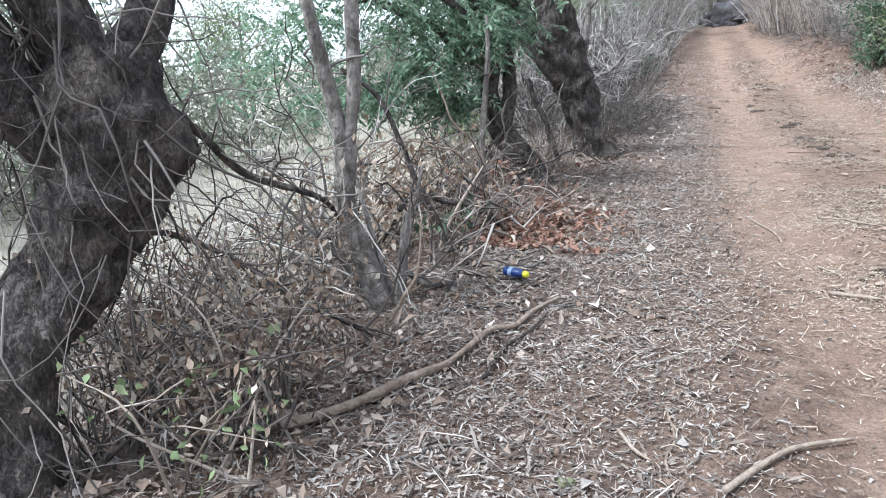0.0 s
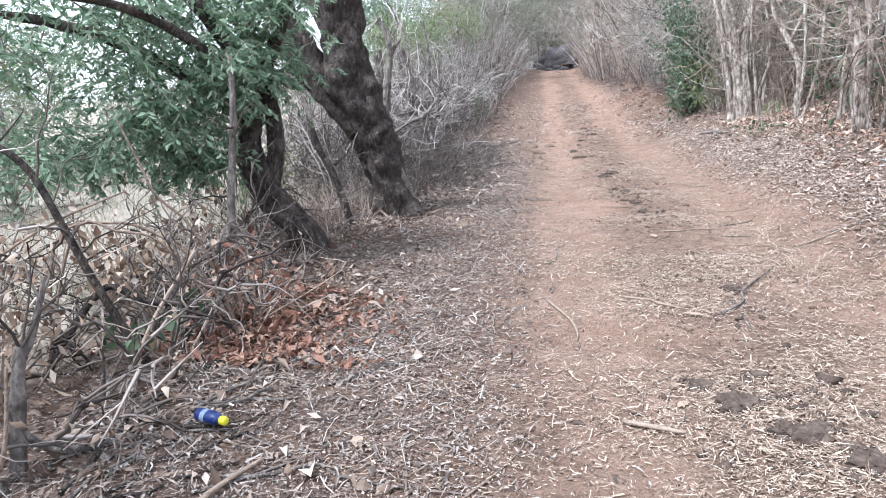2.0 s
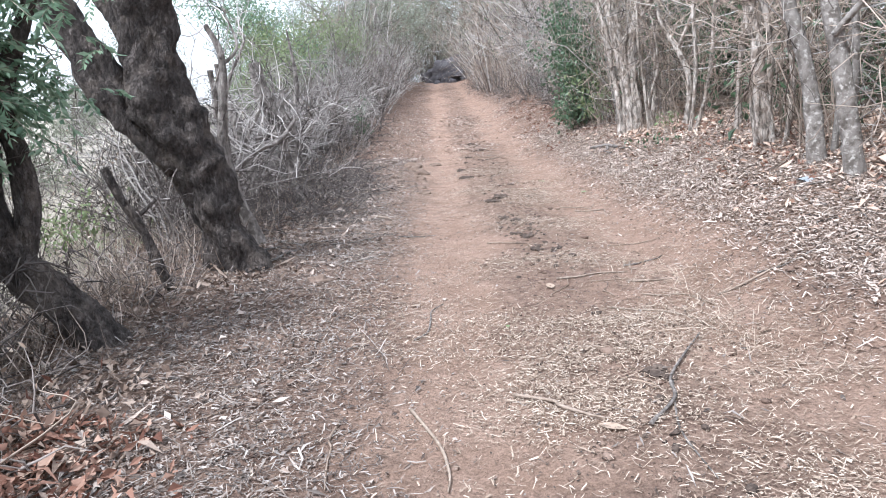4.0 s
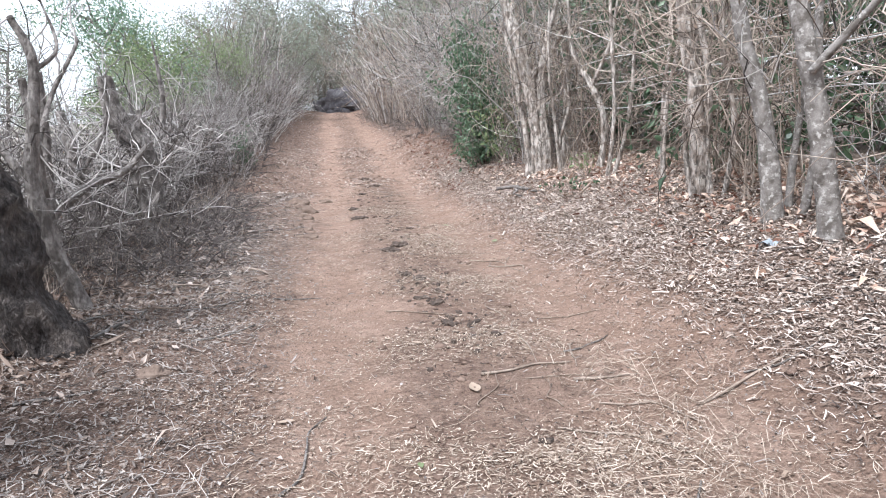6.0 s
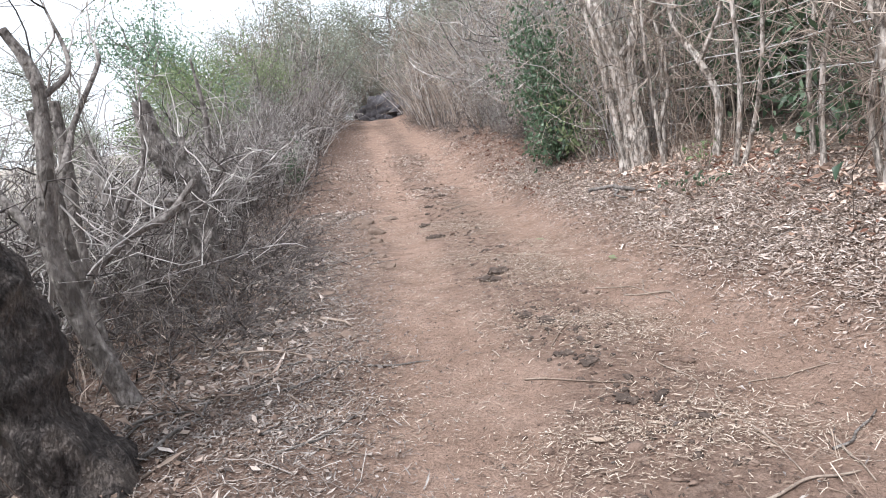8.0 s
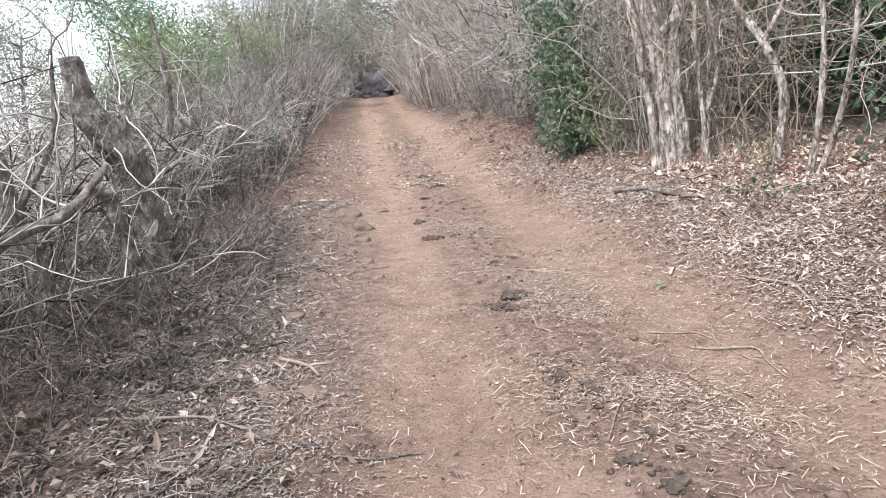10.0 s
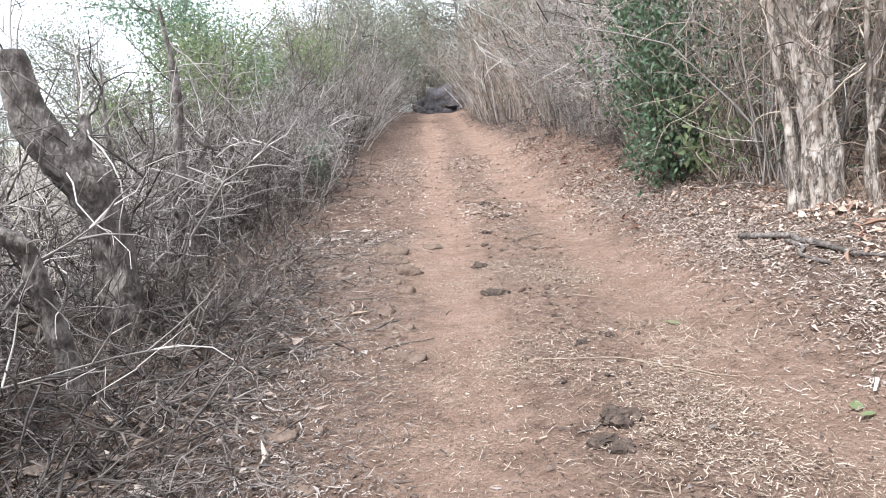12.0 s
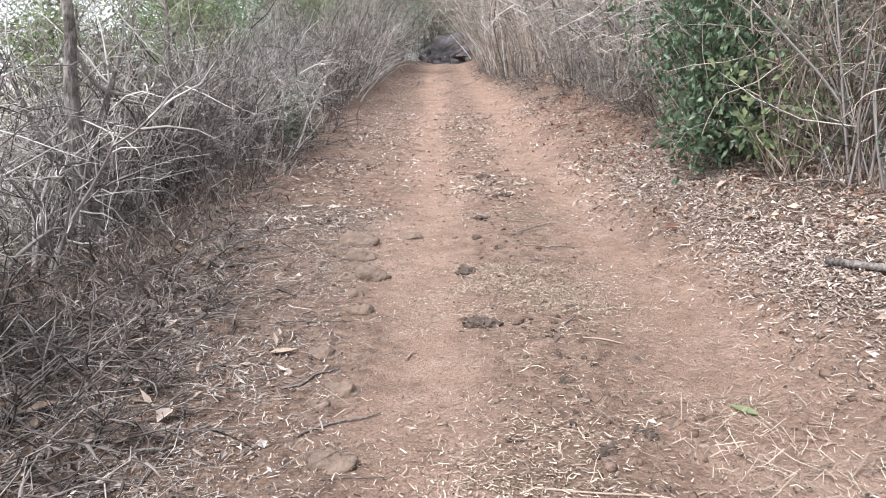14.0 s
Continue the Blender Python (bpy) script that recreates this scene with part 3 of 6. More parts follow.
TREES_DEEP = [crown_meshes(100 + i, 5.5, 2.2, 0.10, 36, 200, 0.14, LEAF_DEEP, low=0.05, puff=0.16) for i in range(2)]
TREES_DULL = [crown_meshes(110 + i, 5.0, 2.1, 0.10, 38, 150, 0.108, LEAF_DULL, low=0.12, puff=0.13) for i in range(2)]
BUSH_DULL = [crown_meshes(115 + i, 2.6, 1.7, 0.06, 26, 96, 0.125, LEAF_DULL, low=0.02, puff=0.16) for i in range(2)]
TREES_LIME = [crown_meshes(120, 4.2, 1.6, 0.08, 30, 190, 0.09, LEAF_LIME, low=0.25, puff=0.14)]
TREES_BRIGHT = [crown_meshes(123, 3.2, 1.1, 0.06, 26, 150, 0.08, LEAF_LIME, low=0.3, puff=0.14)]
TREES_FRESH = [crown_meshes(125, 6.2, 1.9, 0.12, 34, 200, 0.11, LEAF_GREEN, low=0.35, puff=0.14)]


def rows_of(made, name, spots, label, category, group, rng, lo=0.85, hi=1.2):
    for i, (s, n) in enumerate(spots):
        plant(made[rng.integers(len(made))], name, W(s, n, -0.03), rng.uniform(0, 360), rng.uniform(lo, hi), label, category, group)


hr = np.random.default_rng(5)


def jitter(lo, hi, step, n, ds=0.3, dn=0.2):
    return [(s + hr.uniform(-ds, ds), n + hr.uniform(-dn, dn)) for s in np.arange(lo, hi, step)]


label = "leafless grey-brown shrub with tangled arching twigs in the roadside hedge"
rows_of(HEDGE_LEFT, "dry_shrub", jitter(11.2, 16.5, 1.1, -3.0) + jitter(16.7, 20.5, 1.1, -3.0) + jitter(20.5, 32, 1.1, -2.4, dn=0.2), label, "shrub", "left hedge shrubs", hr, 0.75, 1.0)
rows_of(HEDGE_LEFT_FAR, "dry_shrub", jitter(32, 57, 1.1, -1.9, dn=0.25) + jitter(32, 58, 2.0, -3.1, 0.4, 0.3), label, "shrub", "left hedge shrubs", hr, 0.9, 1.3)
rows_of(HEDGE_TALL, "tall_grey_shrub", jitter(18.6, 30, 0.95, -2.75, 0.3, 0.25), "tall leafless grey shrub of fine upright twigs in the hedge", "shrub", "tall left hedge shrubs", hr, 0.58, 0.8)
rows_of(HEDGE_TALL, "tall_grey_shrub", jitter(30, 44, 1.3, -2.5, 0.3, 0.35), "tall leafless grey shrub of fine upright twigs in the hedge", "shrub", "tall left hedge shrubs", hr, 0.8, 1.1)
rows_of(HEDGE_LEFT_FAR, "dry_shrub", jitter(10.8, 32, 1.3, -3.7, 0.4, 0.3), label, "shrub", "left hedge shrubs", hr, 0.55, 0.8)
label = "tall dry shrub of upright tan stems, vines and withered leaves"
rows_of(HEDGE_RIGHT, "tall_dry_shrub", jitter(17.4, 34, 1.0, 5.0, dn=0.25), label, "shrub", "right hedge shrubs", hr)
rows_of(HEDGE_RIGHT_FAR, "tall_dry_shrub", jitter(20.5, 34, 1.5, 6.4, 0.4, 0.4) + [(s, n - min(1.3, (s - 30) * 0.13)) for s, n in jitter(31, 56, 1.3, 5.0, dn=0.25)] + jitter(36, 60, 2.4, 5.6, 0.4, 0.4), label, "shrub", "right hedge shrubs", hr, 1.0, 1.35)
rows_of(SAPLINGS, "bare_sapling", jitter(7.0, 11.9, 0.7, 5.0, 0.2, 0.4) + [(14.2, 6.3), (13.1, 6.0), (12.4, 5.4), (15.4, 5.2), (16.0, 4.9), (16.9, 4.9)], "clump of slender bare upright stems on the leaf-strewn bank", "sapling", "bank saplings", hr, 0.8, 1.15)
rows_of(BRUSH_LOW, "brushwood", jitter(4.0, 6.9, 0.62, -2.05, 0.2, 0.2) + jitter(20, 25, 0.75, -1.75, 0.2, 0.15) + jitter(3.2, 7, 1.0, -3.0, 0.3, 0.3) + jitter(17.5, 27, 1.0, 4.5, 0.3, 0.12) + [(s, n - min(1.1, (s - 27) * 0.11)) for s, n in jitter(27, 46, 1.7, 4.5, 0.3, 0.15)], "low tangle of dry brown twigs at the hedge foot", "brushwood", "hedge foot brush", hr, 0.7, 1.1)

rows_of(BRUSH_LOW, "brushwood", jitter(7.4, 10.4, 0.75, -2.45, 0.2, 0.2) + jitter(10.9, 20, 0.6, -1.9, 0.2, 0.12) + jitter(11, 16, 0.9, -2.3, 0.2, 0.2), "low tangle of dry brown twigs at the hedge foot", "brushwood", "hedge foot brush", hr, 0.5, 0.75)
for s, n in jitter(11.2, 18, 0.42, -1.35, 0.2, 0.2) + jitter(11.6, 17, 0.7, -0.95, 0.2, 0.14):
    k = hr.uniform(0.55, 0.85)
    plant(BRUSH_LOW[(0, 0, 1)[hr.integers(3)]], "fallen_brush", W(s, n, -0.02), hr.uniform(0, 360), (k, k, k * 0.6), "flattened heap of dead twigs on the verge", "brushwood", "fallen brush on the verge")

rows_of(BRUSH_LOW, "brushwood", jitter(5.6, 10.6, 0.5, -1.95, 0.2, 0.15), "low tangle of dry brown twigs at the hedge foot", "brushwood", "hedge foot brush", hr, 0.4, 0.65)
rows_of(STOUT, "stout_shrub", jitter(10.9, 19, 0.85, -2.5, 0.3, 0.2) + jitter(20, 27, 1.5, -1.6, 0.3, 0.15), "leafless shrub of thick crooked grey stems in the hedge", "shrub", "thick-stemmed hedge shrubs", hr, 0.7, 1.05)

for s, n, k in ((1.75, -1.95, 0.5), (2.0, -2.3, 0.6), (2.3, -2.05, 0.5), (2.6, -2.45, 0.5), (3.1, -2.5, 0.6), (3.5, -2.2, 0.5)):
    plant(BRUSH_LOW[0], "brushwood", W(s, n, -0.03), s * 211, k, "dark tangle of dry twigs at the old tree's foot", "brushwood", "brush by the old tree")

# trees behind the hedges
rows_of(TREES_DEEP, "leafy_tree", jitter(8, 23, 1.7, 8.0, 0.4, 0.4) + jitter(4, 40, 5.0, 10.2, 0.6, 1.0), "dark green broad-leaved tree behind the bare hedge", "tree", "trees behind the right hedge", hr, 0.95, 1.35)
dull = [(s + hr.uniform(-0.8, 0.8), n + hr.uniform(-0.6, 0.6)) for s, n in ((40, -8), (42, -4.6), (46, -4.6), (50, -4.6), (54, -4.6), (58, -5), (36, -12))]
rows_of(TREES_DULL, "hazy_tree", dull, "grey-green tree standing beyond the dry hedge, leaves paled for haze", "tree", "trees beyond the left hedge", hr, 0.95, 1.3)
rows_of(TREES_DULL, "field_tree", jitter(30, 52, 4.0, -15, 1.0, 2.0), "hazy grey-green tree beyond the dry field", "tree", "trees beyond the field", hr, 0.5, 0.75)
rows_of(BUSH_DULL, "hazy_bush", jitter(-3, 13, 1.7, -10, 0.5, 1.2), "grey-green bush at the edge of the dry field, leaves paled for haze", "bush", "bushes beyond the left hedge", hr, 1.1, 1.6)
rows_of(BUSH_DULL, "hazy_bush", jitter(13, 26, 2.6, -11.5, 0.7, 1.5), "grey-green bush at the edge of the dry field, leaves paled for haze", "bush", "bushes beyond the left hedge", hr, 0.7, 1.05)
rows_of(TREES_LIME, "yellow_green_tree", [(31.3, -5.6), (34.5, -3.6), (27.0, -4.4), (19, -13)], "bushy tree with yellow-green leaves rising over the hedge", "tree", "yellow-green trees over the hedge", hr, 1.0, 1.2)
rows_of(TREES_BRIGHT, "bright_green_tree", [(21.0, -3.8)], "small bright green tree just behind the bare hedge", "tree", "", hr, 0.95, 1.0)
rows_of(TREES_FRESH, "green_tree", [(31.0, -3.9), (12, -16)], "tall green tree showing above the dry hedge", "tree", "tall green trees", hr, 1.15, 1.25)
bare_tall = jitter(41, 60, 3.0, -3.8, 0.5, 0.4)
rows_of(HEDGE_RIGHT_FAR, "tall_bare_tree", bare_tall, "tall leafless grey tree rising behind the hedge", "tree", "bare trees behind the hedge", hr, 1.3, 1.8)
rows_of(TREES_DULL, "lane_end_tree", jitter(42, 60, 4.5, 7.4, 0.8, 0.6) + [(65 + hr.uniform(0, 4), n) for n in np.arange(-9, 10, 3.2)], "grey-green tree closing the far end of the lane", "tree", "trees at the lane end", hr, 1.8, 2.4)
rows_of(TREES_DULL, "overhanging_tree", [(46, -2.8), (49.5, 5.2), (52, -2.6), (54.5, 4.9), (56.5, -1.8), (61.0, 5.6), (61.5, -1.4), (63, 1.8)], "grey-green tree reaching over the far lane", "tree", "trees over the far lane", hr, 1.25, 1.55)
rows_of(BUSH_DULL, "lane_end_bush", [(62.5 + hr.uniform(0, 2), n) for n in np.arange(-8, 9, 1.6)], "dense grey-green bush closing the far end of the lane", "bush", "bushes at the lane end", hr, 1.1, 1.6)
rows_of(HEDGE_RIGHT_FAR, "tall_dry_shrub", [(61.8 + hr.uniform(0, 1.5), n) for n in np.arange(-0.5, 6, 0.9)], "tall dry shrub of upright tan stems, vines and withered leaves", "shrub", "right hedge shrubs", hr, 1.3, 1.7)


# ---- trees that lean over the lane ----
def gnarled_tree(name, base, limbs, material, label, category="tree", twig_seed=0, twigs=0, twig_len=0.9, twig_material=TWIG_DARK):
    """limbs: (part name, points, radii, gnarl). Points in the plan, lifted to the tree's own origin."""
    ob = thing(name, base, label, category)
    lines = []
    for i, (part_name, pts, radii, gnarl) in enumerate(limbs):
        v, f, mid = bole([Vector(q) - base for q in pts], radii, twig_seed + i * 1.7, gnarl=gnarl, flare=0.35 if i == 0 else 0.0, sides=max(8, min(34, int(max(radii) * 200))), rings=60 if i == 0 else 30, ridge=0.22 if material is BARK_WHITE else 0.14)
        child(part_name, from_lists(part_name, v, f, material), ob)
        lines.append(mid)
    if twigs:
        rng = np.random.default_rng(300 + twig_seed)
        m = Mass()
        for i in range(twigs):
            p, d = at_fraction(lines[rng.integers(len(lines))], rng.uniform(0.35, 1.0))
            e = d * 0.4 + rng.normal(size=3) * np.array([0.5, 0.5, 0.85])
            line = wander(rng, p, e / np.linalg.norm(e), twig_len * rng.uniform(0.5, 1.3), 7, 0.24, -0.03)
            across = (line[:, 0] + base.x) * NX + (line[:, 1] + base.y) * NY
            if ((across > -1.25) & (across < 3.75)).any():
                continue
            m.tube(line, rng.uniform(0.004, 0.010), 0.002, 4)
            for j in range(3):
                q, dd = at_fraction(line, rng.uniform(0.3, 1))
                m.tube(wander(rng, q, dd + rng.normal(size=3) * 0.6, twig_len * 0.35, 4, 0.3), 0.004, 0.0015, 3)
        tagged(child("twig_tangle", m.data("twig_tangle", twig_material), ob), kind="stuff")
    return ob, lines

BARE_LABEL = "slender leafless grey tree with forked limbs in the hedge"

# old vine-hung tree close to the start
tree, lines = gnarled_tree("vine_hung_tree", P(1.5, -2.2, 0.12), [
    ("trunk", [P(1.5, -2.2, 0.0), P(1.55, -2.12, 0.55), P(1.74, -1.98, 0.95), P(1.92, -1.9, 1.3), P(1.93, -1.95, 1.62)], [0.12, 0.12, 0.17, 0.24, 0.2], 0.28),
    ("limb", [P(1.95, -1.93, 1.45), P(1.85, -2.0, 1.8), P(1.72, -2.1, 2.3), P(1.7, -2.2, 3.0)], [0.15, 0.11, 0.09, 0.05], 0.2),
    ("limb", [P(1.85, -2.0, 1.3), P(1.68, -2.1, 1.6), P(1.6, -2.15, 2.1), P(1.45, -2.3, 2.9)], [0.14, 0.1, 0.08, 0.05], 0.2),
    ("limb", [P(2.0, -1.9, 1.55), P(2.2, -1.85, 1.85), P(2.3, -1.95, 2.4), P(2.4, -2.1, 3.0)], [0.1, 0.07, 0.05, 0.03], 0.2),
    ("drooping_branch", [P(2.02, -1.82, 1.5), P(2.5, -2.0, 1.3), P(2.75, -1.97, 1.08), P(2.95, -1.72, 0.93), P(3.2, -1.75, 0.75)], [0.022, 0.02, 0.018, 0.015, 0.008], 0.1),
    ("drooping_branch", [P(1.95, -1.95, 0.95), P(2.53, -2.3, 0.85), P(2.72, -2.07, 0.67), P(2.87, -1.76, 0.39), P(3.04, -1.43, 0.15)], [0.016, 0.015, 0.013, 0.011, 0.006], 0.1),
], BARK_DARK, "gnarled dark-barked tree hung with dry vines and twigs", twig_seed=1, twigs=90, twig_len=0.75, twig_material=TWIG_DARK)
rv = np.random.default_rng(71)
vm = Mass()
for i in range(300):
    p, d = at_fraction(lines[rv.integers(3)], rv.uniform(0.05, 0.95))
    p = p + rv.normal(size=3) * np.array([0.17, 0.17, 0.14])
    vm.tube(wander(rv, p, (rv.normal() * 0.4, rv.normal() * 0.4, -1), rv.uniform(0.3, 1.1), 8, 0.34, -0.04), rv.uniform(0.002, 0.006), 0.0015, 4)
tagged(child("hanging_vine_tangle", vm.data("hanging_vine_tangle", TWIG_DARK), tree), "dry grey hanging vines", kind="stuff")

# pale forked tree
gnarled_tree("forked_tree", P(3.46, -1.71, 0.14), [
    ("trunk", [P(3.46, -1.67, 0.05), P(3.43, -1.74, 0.46), P(3.38, -1.81, 0.79), P(3.39, -1.78, 1.12)], [0.07, 0.062, 0.058, 0.062], 0.12),
    ("limb", [P(3.39, -1.78, 1.08), P(3.36, -1.83, 1.45), P(3.33, -1.89, 1.87), P(3.28, -2.01, 2.7)], [0.047, 0.042, 0.038, 0.024], 0.1),
    ("limb", [P(3.39, -1.78, 1.08), P(3.42, -1.71, 1.44), P(3.43, -1.68, 1.86), P(3.50, -1.61, 2.7)], [0.045, 0.04, 0.037, 0.024], 0.1),
    ("root_shoot", [P(3.52, -1.59, 0.05), P(3.48, -1.69, 0.5), P(3.55, -1.86, 1.1)], [0.02, 0.017, 0.01], 0.1),
    ("root_shoot", [P(3.38, -1.57, 0.05), P(3.30, -1.82, 0.5), P(3.10, -2.06, 0.9)], [0.02, 0.017, 0.008], 0.1),
], BARK_GREY, "slender pale grey tree forking at chest height", twig_seed=2, twigs=26, twig_len=0.7, twig_material=TWIG_GREY)

gnarled_tree("bent_branch", P(4.7, -1.68, 0.14), [
    ("trunk", [P(4.7, -1.66, 0.1), P(4.6, -1.86, 0.67), P(4.54, -1.95, 0.99), P(4.49, -2.07, 1.32), P(4.39, -2.28, 1.53)], [0.024, 0.022, 0.02, 0.018, 0.014], 0.12)],
    BARK_DARK, "dark bent branch rising from the undergrowth", "branch", 3, 8, 0.5)
gnarled_tree("leaning_branch", P(4.62, -1.72, 0.15), [
    ("trunk", [P(4.6, -1.80, 0.13), P(4.69, -1.64, 0.48), P(4.80, -1.42, 0.82)], [0.013, 0.012, 0.009], 0.08)],
    TWIG_TAN, "pale broken stick leaning on the brushwood", "branch", 4)
gnarled_tree("broken_stump", P(3.63, -1.65, 0.16), [
    ("trunk", [P(3.62, -1.66, 0.08), P(3.65, -1.63, 0.37), P(3.67, -1.6, 0.57), P(3.69, -1.58, 0.70)], [0.034, 0.03, 0.028, 0.026], 0.2),
    ("broken_end", [P(3.68, -1.59, 0.64), P(3.72, -1.54, 0.75), P(3.78, -1.5, 0.95)], [0.024, 0.016, 0.006], 0.15),
    ("side_branch", [P(3.65, -1.63, 0.39), P(3.69, -1.57, 0.30), P(3.76, -1.49, 0.24), P(3.85, -1.36, 0.23)], [0.016, 0.017, 0.015, 0.012], 0.12)],
    BARK_GREY, "short broken brown stump with a drooping side branch", "stump", 5, 8, 0.5)


def cane(points, radii, material, label):
    base = points[0].copy()
    v, f, mid = bole([q - base for q in points], radii, base.x * 5, sides=7, rings=22, gnarl=0.1, flare=0.0)
    ob = new("dry_cane", from_lists("dry_cane", v, f, material))
    ob.location = base
    return tagged(ob, label, "cane", "canes in the undergrowth")


cane([P(4.2, -2.6, 0.15), P(4.3, -2.41, 0.72), P(4.42, -2.22, 0.9), P(4.57, -2.0, 1.04), P(4.74, -1.73, 1.15)], [0.011, 0.010, 0.009, 0.006, 0.004], STICK_TAN, "long pale cane arching over the brushwood")
cane([P(4.7, -2.3, 0.15), P(4.72, -2.15, 0.9), P(4.85, -1.88, 0.97), P(4.95, -1.71, 0.88), P(5.04, -1.56, 0.7), P(5.1, -1.4, 0.3)], [0.009, 0.008, 0.008, 0.007, 0.005], STICK_TAN, "pale cane bent in an arch")
cane([P(4.5, -2.2, 0.15), P(4.59, -1.95, 0.96), P(4.69, -1.76, 0.95), P(4.8, -1.59, 0.85), P(4.95, -1.4, 0.4)], [0.008, 0.008, 0.007, 0.006, 0.004], STICK_TAN, "pale cane bent in an arch")
cane([P(5.2, -1.4, 0.14), P(5.1, -1.55, 0.83), P(5.01, -1.72, 1.09), P(4.99, -1.77, 1.25), P(4.96, -1.85, 1.5)], [0.009, 0.009, 0.008, 0.007, 0.004], STICK_TAN, "pale dry cane standing in the undergrowth")
cane([P(3.16, -1.6, 0.08), P(3.25, -1.46, 0.33), P(3.31, -1.39, 0.46), P(3.36, -1.36, 0.75)], [0.011, 0.010, 0.008, 0.004], STICK_TAN, "pale dry cane standing in the undergrowth")
cane([P(4.6, -2.3, 0.14), P(4.79, -1.99, 0.61), P(4.89, -1.81, 0.52), P(5.05, -1.54, 0.42), P(5.2, -1.35, 0.15)], [0.022, 0.02, 0.02, 0.018, 0.012], BARK_DARK, "dark fallen branch caught in the brushwood")

# green tree whose boughs hang over the verge
tree, lines = gnarled_tree("green_boughed_tree", P(7.20, -1.54, 0.18), [
    ("trunk", [P(7.22, -1.48, 0.08), P(7.15, -1.70, 0.5), P(7.07, -1.92, 0.79), P(7.04, -2.00, 1.06), P(7.05, -2.00, 1.35)], [0.14, 0.125, 0.125, 0.11, 0.085], 0.2),
    ("limb", [P(7.04, -2.02, 1.25), P(7.06, -1.97, 1.5), P(7.05, -1.98, 1.85), P(6.92, -2.32, 2.4), P(6.72, -2.72, 2.9)], [0.085, 0.09, 0.075, 0.06, 0.03], 0.22),
    ("limb", [P(7.08, -1.90, 0.82), P(7.11, -1.82, 1.14), P(7.11, -1.81, 1.47), P(7.10, -1.84, 1.8), P(7.17, -1.63, 2.3), P(7.22, -1.42, 2.9)], [0.08, 0.07, 0.065, 0.055, 0.045, 0.02], 0.2),
    ("limb", [P(7.02, -2.02, 1.45), P(6.72, -2.52, 1.9), P(6.42, -3.12, 2.2), P(6.12, -3.82, 2.35)], [0.06, 0.05, 0.04, 0.02], 0.2),
    ("limb", [P(7.05, -1.97, 1.6), P(6.52, -2.12, 2.0), P(6.02, -2.42, 2.25), P(5.52, -2.82, 2.3)], [0.05, 0.04, 0.03, 0.015], 0.2),
], BARK_DARK, "leaning dark-trunked tree with drooping green feathery foliage", twig_seed=6, twigs=30, twig_len=0.8)


def sprays(seed, centres, count, leaflet, pairs, rng_size):
    """Drooping feathery leaves: a thin rib with leaflets on both sides."""
    rng = np.random.default_rng(seed)
    ribs, lf = Mass(), Mass()
    at, al = [], []
    for i in range(count):
        c, r = centres[rng.integers(len(centres))]
        p = np.array(c) + rng.normal(size=3) * np.array(r) * 0.55
        a = rng.uniform(0, 2 * math.pi)
        line = wander(rng, p, (math.cos(a), math.sin(a), rng.uniform(-0.5, 0.3)), rng_size * rng.uniform(0.6, 1.2), 5, 0.1, -0.16)
        ribs.tube(line, 0.0022, 0.001, 3)
        for j in range(pairs):
            q, d = at_fraction(line, (j + 0.6) / pairs)
            side = np.cross(d, (0, 0, 1))
            for sg in (-1, 1):
                at.append(q)
                al.append(d * 0.6 + side * sg * 0.8 + rng.normal(size=3) * 0.2 - np.array([0, 0, 0.25]))
    lf.leaves(at, al, leaflet, leaflet * 0.34, rng, 0.2)
    return ribs, lf


o = tree.matrix_basis.translation
spots = [(P(6.3, -3.3, 2.1), (0.6, 0.6, 0.4)), (P(6.6, -2.7, 1.7), (0.45, 0.5, 0.35)), (P(6.1, -3.9, 1.7), (0.6, 0.7, 0.5)), (P(6.8, -2.5, 2.3), (0.5, 0.5, 0.35)), (P(6.3, -2.5, 2.1), (0.5, 0.4, 0.3)), (P(7.0, -1.95, 2.3), (0.4, 0.3, 0.25))]
spots += [(P(6.6, -2.75, 1.25), (0.4, 0.45, 0.22)), (P(6.85, -1.95, 1.85), (0.25, 0.25, 0.25)), (P(6.0, -3.0, 2.7), (0.8, 0.9, 0.4)), (P(7.2, -2.2, 2.9), (0.7, 0.7, 0.4)), (P(6.4, -2.35, 1.55), (0.3, 0.3, 0.3)), (P(6.2, -3.2, 1.3), (0.4, 0.5, 0.22)), (P(6.7, -2.3, 1.15), (0.25, 0.2, 0.15)), (P(6.65, -2.0, 1.75), (0.2, 0.2, 0.25)), (P(7.15, -1.8, 1.95), (0.3, 0.25, 0.3)), (P(7.3, -2.3, 1.7), (0.35, 0.35, 0.35)), (P(7.1, -1.75, 2.5), (0.4, 0.35, 0.3))]
ribs, lf = sprays(9, [(tuple(c - o), r) for c, r in spots], 1400, 0.078, 7, 0.3)
tagged(child("leaf_rib_mass", ribs.data("leaf_rib_mass", TWIG_TAN), tree), kind="stuff")
child("foliage", lf.data("foliage", LEAF_GREEN), tree, "drooping green feathery leaves")

